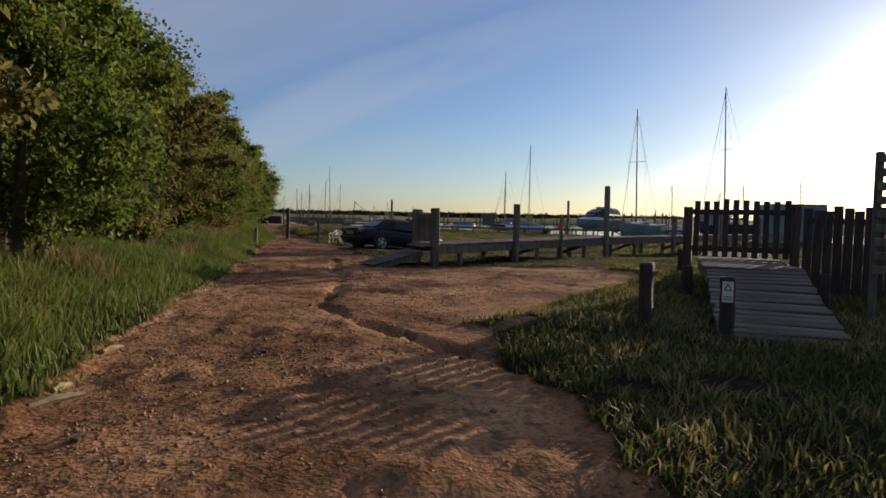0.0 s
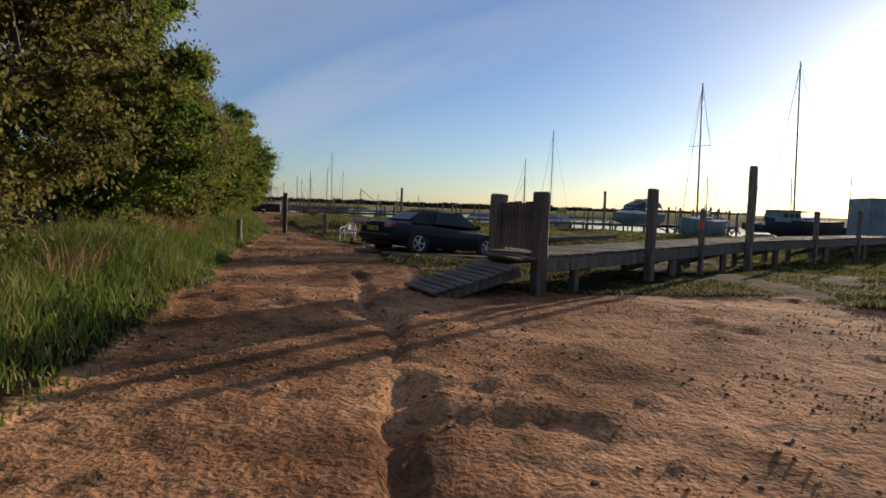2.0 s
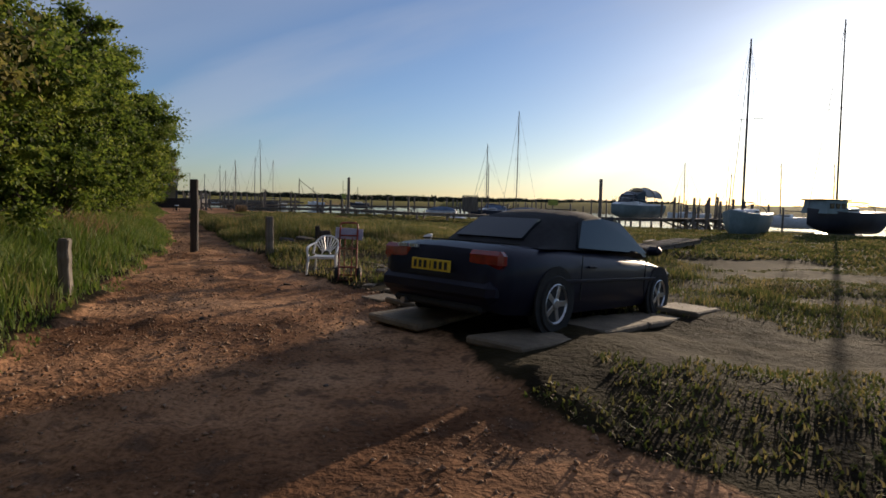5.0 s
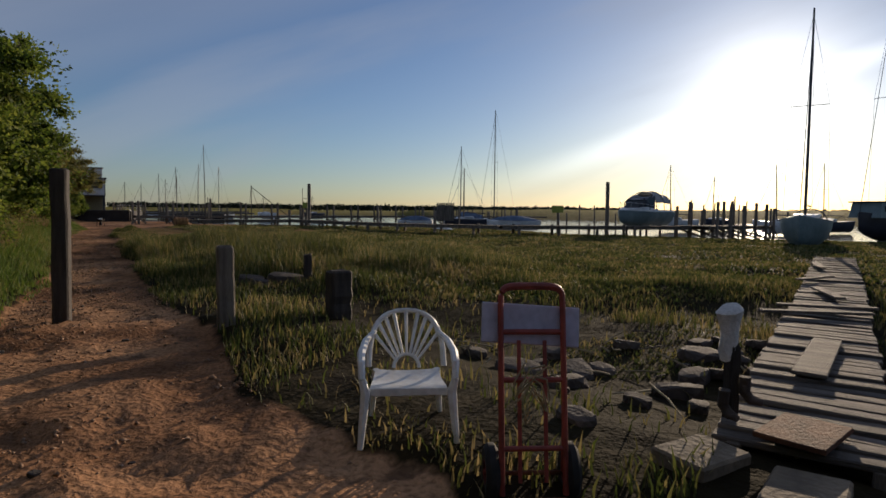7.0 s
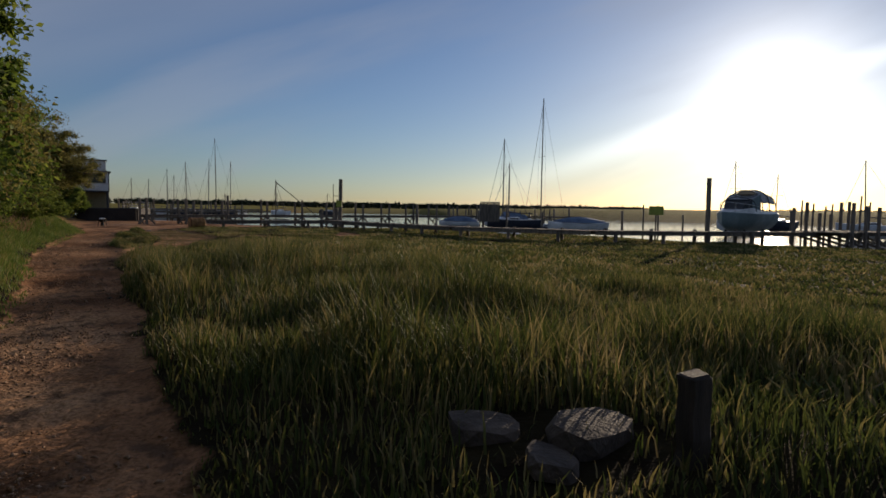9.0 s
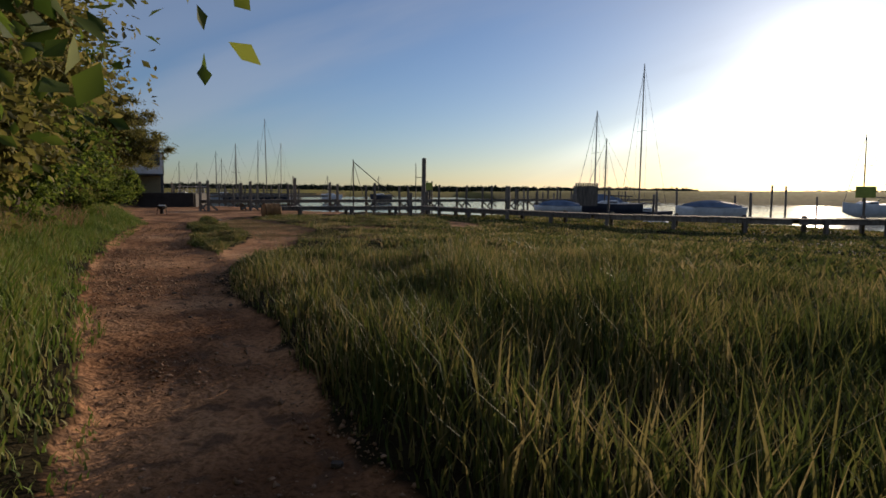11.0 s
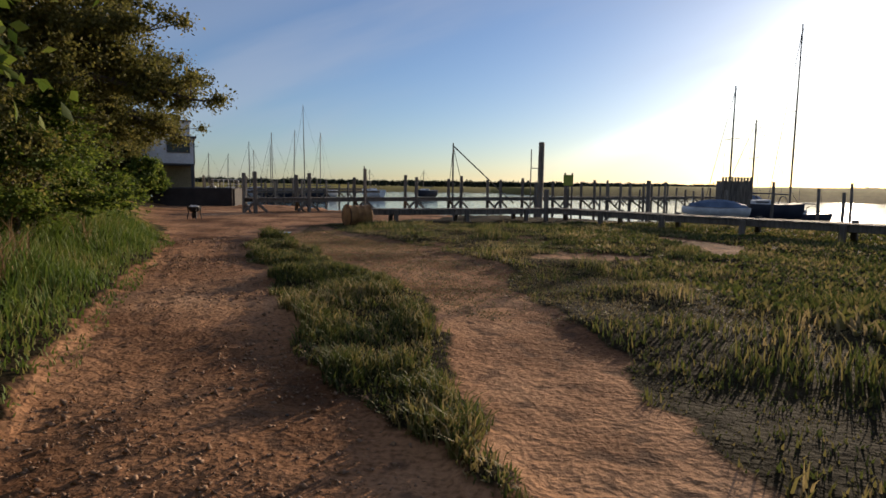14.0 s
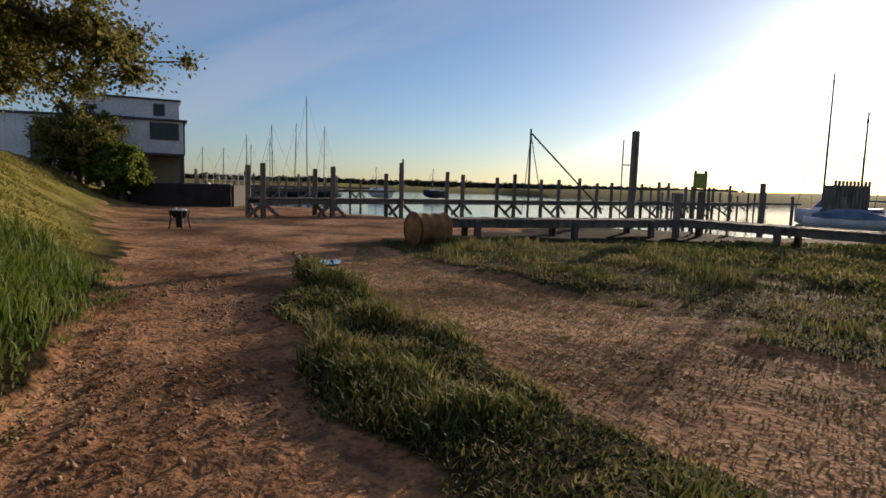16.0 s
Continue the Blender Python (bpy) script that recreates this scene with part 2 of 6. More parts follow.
M_INK = surface("black_lettering", (0.012, 0.012, 0.012), (0.02, 0.02, 0.02), 9.0, 0.6)
M_RED = surface("scuffed_red_paint", (0.13, 0.024, 0.018), (0.36, 0.06, 0.040), 9.0, 0.55, bump=0.15)
M_RUST = surface("rusty_iron", (0.06, 0.026, 0.014), (0.20, 0.085, 0.040), 8.0, 0.85, metal=0.3, bump=0.4)
M_RUSTGOLD = surface("orange_rusted_steel", (0.16, 0.070, 0.022), (0.42, 0.22, 0.075), 5.0, 0.8, metal=0.2, bump=0.4)
M_BLACKIRON = surface("sooty_black_iron", (0.012, 0.011, 0.011), (0.045, 0.038, 0.034), 10.0, 0.75, metal=0.4, bump=0.3)
M_PAPER = surface("crumpled_white_sheet", (0.55, 0.54, 0.52), (0.82, 0.81, 0.79), 6.0, 0.6, bump=0.4)
M_LILAC = surface("pale_lilac_board", (0.36, 0.35, 0.46), (0.50, 0.49, 0.60), 3.0, 0.6)
M_STONE = surface("sandy_paving_slab", (0.10, 0.078, 0.052), (0.25, 0.195, 0.13), 3.0, 0.9, bump=0.5, island=0.2)
M_GREYSTONE = surface("grey_rubble_stone", (0.034, 0.026, 0.021), (0.125, 0.096, 0.076), 5.0, 0.9, bump=0.6, island=0.3)
M_RENDER = surface("white_house_cladding", (0.50, 0.51, 0.53), (0.70, 0.71, 0.73), 1.2, 0.7, bump=0.05)
M_ROOFDARK = surface("dark_grey_trim", (0.020, 0.022, 0.028), (0.05, 0.052, 0.06), 3.0, 0.5)
M_WALLDARK = surface("tarred_retaining_wall", (0.012, 0.009, 0.008), (0.034, 0.026, 0.022), 2.5, 0.85, bump=0.4)
M_GREENSIGN = surface("yellow_green_sign_board", (0.20, 0.24, 0.03), (0.34, 0.38, 0.06), 3.0, 0.6)
M_ROPE = surface("straw_rope", (0.20, 0.16, 0.09), (0.42, 0.34, 0.20), 30.0, 0.9)
M_ORANGE = surface("orange_plastic", (0.45, 0.07, 0.03), (0.62, 0.13, 0.05), 9.0, 0.5)
M_BARK = surface("furrowed_bark", (0.045, 0.034, 0.026), (0.14, 0.11, 0.085), 5.0, 0.95, stretch=(4, 4, 0.7), bump=0.7)
M_FARWOOD = leaf_material("distant_wood", [(0.2, (0.014, 0.022, 0.014)), (0.8, (0.038, 0.05, 0.026))], 0.1)
M_LEAF_A = leaf_material("hedge_leaf", [(0.1, (0.034, 0.060, 0.010)), (0.5, (0.105, 0.150, 0.022)), (0.95, (0.25, 0.275, 0.050))], 0.45)
M_LEAF_B = leaf_material("hawthorn_leaf", [(0.1, (0.052, 0.056, 0.015)), (0.5, (0.135, 0.128, 0.032)), (0.95, (0.27, 0.225, 0.075))], 0.45)
M_GRASS_T = leaf_material("tall_verge_grass", [(0.1, (0.050, 0.088, 0.014)), (0.5, (0.125, 0.180, 0.030)), (0.8, (0.20, 0.19, 0.060)), (0.95, (0.30, 0.24, 0.10))], 0.3)
M_GRASS_M = leaf_material("marsh_grass", [(0.1, (0.034, 0.044, 0.013)), (0.42, (0.070, 0.092, 0.020)), (0.66, (0.185, 0.158, 0.054)), (0.92, (0.36, 0.27, 0.13))], 0.36)
M_STRAW = leaf_material("dry_reed", [(0.1, (0.16, 0.095, 0.045)), (0.5, (0.27, 0.175, 0.090)), (0.95, (0.40, 0.28, 0.15))], 0.25)

M_PASTURE = leaf_material("mown_turf_grass", [(0.1, (0.12, 0.105, 0.022)), (0.5, (0.22, 0.195, 0.045)), (0.95, (0.34, 0.28, 0.085))], 0.3)
M_TURF = leaf_material("grey_turf", [(0.1, (0.095, 0.080, 0.034)), (0.5, (0.175, 0.140, 0.064)), (0.95, (0.27, 0.205, 0.105))], 0.3)
M_CANVAS = surface("pale_grey_canvas", (0.24, 0.26, 0.26), (0.42, 0.44, 0.44), 4.0, 0.8, bump=0.1)
M_CLOD = surface("dry_clod", (0.19, 0.112, 0.066), (0.42, 0.26, 0.155), 14.0, 0.95, bump=0.3)


def glass_material():
    m, n, l, b = material("tinted_window_glass", 0.08)
    b.inputs["Base Color"].default_value = (0.012, 0.018, 0.022, 1)
    b.inputs["Specular IOR Level"].default_value = 0.35
    return m


def water_material():
    m, n, l, b = material("river_water", 0.09)
    b.inputs["Base Color"].default_value = (0.035, 0.05, 0.06, 1)
    b.inputs["Specular IOR Level"].default_value = 0.6
    no = noise_node(n, l, 2.2, 4.0, (1.0, 0.55, 1.0))
    bp = n.new("ShaderNodeBump")
    bp.inputs["Strength"].default_value, bp.inputs["Distance"].default_value = 0.35, 0.05
    l.new(no.outputs["Fac"], bp.inputs["Height"])
    l.new(bp.outputs["Normal"], b.inputs["Normal"])
    return m


M_GLASS = glass_material()
M_WATER = water_material()


# ---- mesh helpers ----
class Shape:
    """Collects vertices and faces of one part."""

    def __init__(self):
        self.v, self.f = [], []

    def add(self, verts, faces, m=None):
        o = len(self.v)
        self.v += [tuple(m @ Vector(p)) if m else tuple(p) for p in verts]
        self.f += [tuple(i + o for i in q) for q in faces]
        return self

    def box(self, c, s, bev=0.0, m=None):
        h = [a / 2 for a in s]
        b = min(bev, min(h) * 0.8)
        base = Matrix.Translation(c) @ m if m else Matrix.Translation(c)
        sg = [(x, y, z) for x in (-1, 1) for y in (-1, 1) for z in (-1, 1)]
        if b <= 0:
            vs = [(x * h[0], y * h[1], z * h[2]) for x, y, z in sg]
            return self.add(vs, [(0, 1, 3, 2), (4, 6, 7, 5), (0, 4, 5, 1), (2, 3, 7, 6), (0, 2, 6, 4), (1, 5, 7, 3)], base)
        vs, idx = [], {}
        for k, q in enumerate(sg):
            for a in range(3):
                idx[(q, a)] = len(vs)
                vs.append([q[i] * (h[i] - (0 if i == a else b)) for i in range(3)])
        fs = []
        for a in range(3):
            i, j = [k for k in range(3) if k != a]
            for s1 in (-1, 1):
                ring = []
                for u, w in ((-1, -1), (1, -1), (1, 1), (-1, 1)):
                    q = [0, 0, 0]
                    q[a], q[i], q[j] = s1, u, w
                    ring.append(idx[(tuple(q), a)])
                fs.append(ring)
        for a in range(3):
            i, j = [k for k in range(3) if k != a]
            for u in (-1, 1):
                for w in (-1, 1):
                    q0, q1 = [0, 0, 0], [0, 0, 0]
                    q0[a], q1[a] = -1, 1
                    for q in (q0, q1):
                        q[i], q[j] = u, w
                    fs.append([idx[(tuple(q0), i)], idx[(tuple(q1), i)], idx[(tuple(q1), j)], idx[(tuple(q0), j)]])
        for q in sg:
            fs.append([idx[(q, 0)], idx[(q, 1)], idx[(q, 2)]])
        out = []
        for fc in fs:
            p = [Vector(vs[k]) for k in fc]
            nrm = (p[1] - p[0]).cross(p[2] - p[0])
            out.append(fc if nrm.dot(sum(p, Vector()) / len(p)) > 0 else fc[::-1])
        return self.add(vs, out, base)

    def cyl(self, p0, p1, r0, r1=None, n=8):
        return self.tube([p0, p1], [r0, r0 if r1 is None else r1], n)

    def tube(self, pts, r, n=8):
        pts = [Vector(p) for p in pts]
        rs = r if isinstance(r, (list, tuple)) else [r] * len(pts)
        o, vs, fs = 0, [], []
        up = Vector((0, 0, 1))
        for i, p in enumerate(pts):
            d = (pts[min(i + 1, len(pts) - 1)] - pts[max(i - 1, 0)]).normalized()
            a = d.cross(up if abs(d.z) < 0.95 else Vector((1, 0, 0))).normalized()
            c = a.cross(d)
            for k in range(n):
                t = 2 * math.pi * k / n
                vs.append(p + (a * math.cos(t) + c * math.sin(t)) * rs[i])
        for i in range(len(pts) - 1):
            for k in range(n):
                k2 = (k + 1) % n
                fs.append((i * n + k, i * n + k2, (i + 1) * n + k2, (i + 1) * n + k))
        fs.append(tuple(range(n))[::-1])
        fs.append(tuple((len(pts) - 1) * n + k for k in range(n)))
        return self.add(vs, fs)

    def lathe(self, profile, n=16, m=None, c=(0, 0, 0)):
        vs, fs = [], []
        for r, z in profile:
            vs += [(c[0] + r * math.cos(2 * math.pi * k / n), c[1] + r * math.sin(2 * math.pi * k / n), c[2] + z) for k in range(n)]
        for i in range(len(profile) - 1):
            fs += [(i * n + k, i * n + (k + 1) % n, (i + 1) * n + (k + 1) % n, (i + 1) * n + k) for k in range(n)]
        return self.add(vs, fs, m)

    def loft(self, rings, closed=True, caps=True):
        n = len(rings[0])
        vs = [p for r in rings for p in r]
        fs = []
        for i in range(len(rings) - 1):
            for k in range(n if closed else n - 1):
                k2 = (k + 1) % n
                fs.append((i * n + k, i * n + k2, (i + 1) * n + k2, (i + 1) * n + k))
        if caps:
            fs.append(tuple(range(n))[::-1])
            fs.append(tuple((len(rings) - 1) * n + k for k in range(n)))
        return self.add(vs, fs)

    def mesh(self, name, mat, smooth=False):
        me = bpy.data.meshes.new(name)
        me.from_pydata(self.v, [], self.f)
        me.materials.append(mat)
        bm = bmesh.new()
        bm.from_mesh(me)
        bmesh.ops.recalc_face_normals(bm, faces=bm.faces)
        bm.to_mesh(me)
        bm.free()
        if smooth:
            me.polygons.foreach_set("use_smooth", [True] * len(me.polygons))
            try:
                me.set_sharp_from_angle(angle=radians(42))
            except AttributeError:
                pass
        return me


def part(name, shape, mat, parent, label="", smooth=False, m=None):
    ob = new(name, shape.mesh(name, mat, smooth) if isinstance(shape, Shape) else shape)
    ob.parent = parent
    if m is not None:
        ob.matrix_basis = m
    if label:
        tagged(ob, label)
    return ob


def thing(name, label, category, m=None, group="", kind=""):
    ob = new(name)
    ob.empty_display_size = 0.2
    if m is not None:
        ob.matrix_basis = m
    return tagged(ob, label, category, group, kind)


def solo(name, shape, mat, label, category, m=None, group="", kind="", smooth=False):
    ob = new(name, shape.mesh(name, mat, smooth))
    if m is not None:
        ob.matrix_basis = m
    return tagged(ob, label, category, group, kind)


def quick_mesh(name, verts, loops, sizes, mat):
    """A mesh from numpy arrays: vertex places, flat loop indices, corner counts."""
    me = bpy.data.meshes.new(name)
    me.vertices.add(len(verts))
    me.vertices.foreach_set("co", verts.astype(np.float32).ravel())
    me.loops.add(len(loops))
    me.loops.foreach_set("vertex_index", loops.astype(np.int32))
    starts = np.concatenate([[0], np.cumsum(sizes)[:-1]]).astype(np.int32)
    me.polygons.add(len(sizes))
    me.polygons.foreach_set("loop_start", starts)
    me.materials.append(mat)
    me.update(calc_edges=True)
    me.validate()
    return me


# ---- the lie of the land ----
RNG = np.random.default_rng(7)
_LAT = RNG.random((256, 256))


def vnoise(x, y, s):
    x, y = np.asarray(x) / s, np.asarray(y) / s
    i, j = np.floor(x).astype(int), np.floor(y).astype(int)
    u, v = x - i, y - j
    u, v = u * u * (3 - 2 * u), v * v * (3 - 2 * v)
    i, j = i % 256, j % 256
    i2, j2 = (i + 1) % 256, (j + 1) % 256
    return (_LAT[i, j] * (1 - u) + _LAT[i2, j] * u) * (1 - v) + (_LAT[i, j2] * (1 - u) + _LAT[i2, j2] * u) * v - 0.5


def sstep(a, b, x):
    t = np.clip((x - a) / (b - a), 0, 1)
    return t * t * (3 - 2 * t)


LEFT = [(-60, 12), (-15, 1.9), (3, -2.2), (5.2, -2.8), (7.8, -3.25), (10, -3.7), (12.7, -4.3), (14.4, -4.75), (16, -5.2), (17.6, -5.6), (22.3, -6.55), (26.3, -7.5),
        (29.8, -8.6), (33.5, -10.0), (36.5, -11.4), (38.2, -12.05), (40.9, -12.85), (43, -13.45), (45.5, -14.1), (48.8, -15.0), (50.5, -15.6), (53.8, -17.2), (59, -19.6), (63, -20.8), (70, -22)]
RIGHT = [(-60, 15), (-15, 5.0), (2.3, 0.75), (5.5, 0.3), (8, -0.8), (13.2, -1.5), (15.2, -1.85), (16.9, -2.7), (18.5, -3.0), (19.8, -3.0), (20.8, -3.75), (21.8, -4.55), (23.8, -5.25), (26.8, -6.5), (28.9, -7.3),
         (33.4, -8.85), (35.7, -9.7), (37.9, -10.2), (39.5, -10.8), (41.1, -11.5), (43.2, -12.15), (46.9, -13.2), (49.9, -13.7), (52, -14.0), (70, -14)]
OPEN_DIRT = [(0.2, 5.9), (2.2, 8.6), (3.9, 11.2), (3.3, 13.4), (0.6, 12.8), (-1.4, 13.2), (-1.7, 8.0)]
SIDE_PATH = [(-10.2, 37.6), (-10.8, 41.0), (-10.75, 42.6), (-11.4, 45.0), (-13.2, 49.8), (-14.2, 52.4), (-12.6, 52.2), (-11.0, 48.5), (-9.7, 45.6), (-9.85, 43.0), (-9.75, 40.5)]
BEACH = [(-21, 62), (-17.5, 53.8), (-14.5, 51.0), (-12.8, 51.6), (-12.5, 54.0), (-9.0, 57.0), (-7.0, 61.0), (-12.0, 72.0), (-20, 72)]
SPARSE = [(-10.4, 43.0), (-8.0, 42.0), (-4.0, 45.5), (-5.0, 52.0), (-12.5, 52.5), (-12.3, 49.0)]
RUT = [(0.7, 4.1), (-0.15, 5.0), (-1.0, 6.2), (-1.5, 7.2), (-1.55, 8.6), (-1.75, 10.3), (-2.2, 11.7), (-2.35, 13.0), (-2.7, 14.6)]
SHORE = [(-40, 80), (-16, 69), (-8, 63), (0, 57.5), (8, 49.5), (14, 44.0), (18, 41.0), (30, 36), (60, 20), (140, -30), (400, -160)]


def edge_x(line, y):
    return np.interp(y, [p[0] for p in line], [p[1] for p in line])


def poly_dist(poly, x, y):
    """Distance to a polygon's edge, negative inside."""
    d = np.full(np.shape(x), 1e9)
    inside = np.zeros(np.shape(x), bool)
    for (ax, ay), (bx, by) in zip(poly, poly[1:] + poly[:1]):
        ex, ey = bx - ax, by - ay
        t = np.clip(((x - ax) * ex + (y - ay) * ey) / (ex * ex + ey * ey), 0, 1)
        d = np.minimum(d, np.hypot(x - ax - t * ex, y - ay - t * ey))
        if by != ay:
            inside ^= ((ay > y) != (by > y)) & (x < (bx - ax) * (y - ay) / (by - ay) + ax)
    return np.where(inside, -d, d)


def line_dist(line, x, y):
    d = np.full(np.shape(x), 1e9)
    for (ax, ay), (bx, by) in zip(line, line[1:]):
        ex, ey = bx - ax, by - ay
        t = np.clip(((x - ax) * ex + (y - ay) * ey) / (ex * ex + ey * ey), 0, 1)
        d = np.minimum(d, np.hypot(x - ax - t * ex, y - ay - t * ey))
    return d


def turf_patch(x, y):
    return vnoise(x, y, 1.7) + 0.55 * vnoise(x, y, 0.5) + 0.25 * vnoise(x, y, 0.2)


def lay(x, y):
    """Height, sward and pasture of the ground at the places x, y."""
    x, y = np.asarray(x, float), np.asarray(y, float)
    wob = vnoise(x, y, 0.9) * 0.35 + vnoise(x, y, 0.25) * 0.18
    dl = edge_x(LEFT, y) - x + wob * 0.7
    dr = x - edge_x(RIGHT, y) + wob
    lane = np.maximum(dl, dr)
    dirt = lane
    for poly in (OPEN_DIRT, SIDE_PATH, BEACH):
        dirt = np.minimum(dirt, poly_dist(poly, x, y) + wob)
    sward = sstep(-0.12, 0.22, dirt)
    thin = sstep(0.4, -0.6, poly_dist(SPARSE, x, y))
    patch = 0.38 + 0.5 * sstep(-0.50, 0.02, turf_patch(x, y))
    sward = sward * (1 - thin * (1 - patch))
    h = 0.05 * vnoise(x, y, 2.3) + 0.018 * vnoise(x, y, 0.5) + 0.016 * vnoise(x, y, 0.16)
    # tyre ridges along the lane
    mid = 0.5 * (edge_x(LEFT, y) + edge_x(RIGHT, y))
    tread = np.sin((x - mid) * 34 + 3 * vnoise(x, y, 1.5)) * sstep(0.0, 0.25, vnoise(x, y, 1.6) + 0.15)
    h = h + np.where(lane < 0, (0.009 + 0.003 * sstep(26, 33, y)) * tread, 0)
    h = h + (0.075 * np.clip(vnoise(x, y, 0.17), 0, 1) + 0.04 * vnoise(x, y, 0.33)) * sstep(-0.12, 0.2, vnoise(x, y, 1.1)) * (1 - sward) * (1 - 0.8 * sstep(24, 30, y))
    rd = line_dist(RUT, x, y) + 0.16 * vnoise(x, y, 0.45) + 0.08 * vnoise(x, y, 0.15)
    h = h - 0.07 * sstep(0.11, 0.03, rd)
    # bank under the hedge, and the mown mound past it
    amp = 0.38 + 1.25 * sstep(46.5, 52, y) * sstep(72, 62, y)
    wid = 1.6 + 2.0 * sstep(46.5, 52, y)
    bank = amp * sstep(0.0, 1.0, dl / wid)
    h = h + np.where(dl > 0, bank + 0.05 * sstep(0, 0.08, dl), 0)
    # the land falls away under the front of the parked car
    h = h - 0.15 * sstep(0.9, 2.4, dr) * sstep(15.8, 17.6, y) * sstep(26.5, 24.5, y)
    # hummocks in the marsh, falling to the shore
    h = h + np.where(dr > 0, sward * (0.05 + 0.10 * vnoise(x, y, 1.2)), 0)
    h = h - 0.10 * sstep(4.5, 12, dr) * sstep(24, 29, y) * sstep(50, 44, y)
    sy = np.interp(x, [p[0] for p in SHORE], [p[1] for p in SHORE])
    to_shore = (sy - y) * 0.75
    h = h - 0.14 * sstep(4.5, 0.8, to_shore) * (x > -14) - 1.6 * sstep(1.5, -5, to_shore)
    far = sstep(160, 230, np.hypot(x, y))
    h = np.where(y > 40, h + far * 2.4, h)
    right_wall = sstep(95, 135, x * 0.82 + y * 0.57) * (x > 20)
    h = h + right_wall * 3.4 * (1 - far)
    pasture = np.maximum(sstep(0.1, 0.7, dl) * sstep(48.0, 49.5, y), np.maximum(far, right_wall))
    return h, sward, pasture


def ground_z(x, y):
    return float(lay(np.array([x]), np.array([y]))[0][0])


def build_ground():
    def axis(lo, hi, step, a, b, out):
        core = np.arange(lo, hi, step)
        up, s = [core[-1]], step
        while up[-1] < b:
            s = min(s * 1.16, out)
            up.append(up[-1] + s)
        dn, s = [core[0]], step
        while dn[-1] > a:
            s = min(s * 1.16, out)
            dn.append(dn[-1] - s)
        return np.concatenate([dn[:0:-1], core, up[1:]])

    xs = axis(-14.5, 3.2, 0.075, -1500, 1500, 90)
    ys = axis(0.5, 49.5, 0.085, -400, 2200, 90)
    gx, gy = np.meshgrid(xs, ys)
    h, sward, past = lay(gx.ravel(), gy.ravel())
    nx, ny = len(xs), len(ys)
    verts = np.stack([gx.ravel(), gy.ravel(), h], 1)
    i = (np.arange(ny - 1)[:, None] * nx + np.arange(nx - 1)[None, :]).ravel()
    loops = np.stack([i, i + 1, i + nx + 1, i + nx], 1).ravel()
    me = quick_mesh("ground", verts, loops, np.full(len(i), 4), M_GROUND)
    for nm, val in (("sward", sward), ("pasture", past)):
        me.attributes.new(nm, "FLOAT", "POINT").data.foreach_set("value", val.astype(np.float32))
    me.polygons.foreach_set("use_smooth", [True] * len(me.polygons))
    return tagged(new("ground", me), "rutted orange-brown sand track with grassy verges and marsh", "ground", kind="structure")


build_ground()

wat = Shape().add([(-1500, -400, -0.62), (1500, -400, -0.62), (1500, 2200, -0.62), (-1500, 2200, -0.62)], [(0, 1, 2, 3)])
solo("water", wat, M_WATER, "calm tidal river with low sun glinting on it", "water", kind="structure")


# ---- hedge and trees ----
def leaf_mesh(name, clumps, per, size, mat, seed, droop=0.3):
    """Small folded leaves round many clump centres: (x, y, z, radius)."""
    g = np.random.default_rng(seed)
    rad = np.array([k[3] for k in clumps])
    num = np.clip(per * 1.2 * (rad / 0.30) ** 1.7, 16, per * 1.8).astype(int)
    c = np.repeat(np.array([k[:3] for k in clumps]), num, 0)
    r = np.repeat(rad, num)
    d = g.normal(size=(len(c), 3))
    d /= np.linalg.norm(d, axis=1)[:, None]
    p = c + d * (r * np.minimum(np.abs(g.normal(size=len(c))) * 0.62, 1.25))[:, None] * np.array([1.1, 1.1, 0.75])
    n = len(p)
    ax = d * 0.8 + g.normal(size=(n, 3)) * 0.7
    ax[:, 2] -= droop
    ax /= np.linalg.norm(ax, axis=1)[:, None]
    sd = np.cross(ax, g.normal(size=(n, 3)))
    sd /= np.linalg.norm(sd, axis=1)[:, None]
    nm = np.cross(ax, sd)
    ln = size * (0.6 + 0.8 * g.random(n))[:, None]
    v = np.empty((n, 4, 3))
    v[:, 0] = p
    v[:, 1] = p + ax * ln * 0.5 + sd * ln * 0.30 + nm * ln * 0.1
    v[:, 2] = p + ax * ln
    v[:, 3] = p + ax * ln * 0.5 - sd * ln * 0.30 + nm * ln * 0.1
    k = np.arange(n)[:, None] * 4
    loops = np.concatenate([k + [0, 1, 2], k + [0, 2, 3]], 1).ravel()
    return quick_mesh(name, v.reshape(-1, 3), loops, np.full(n * 2, 3), mat)


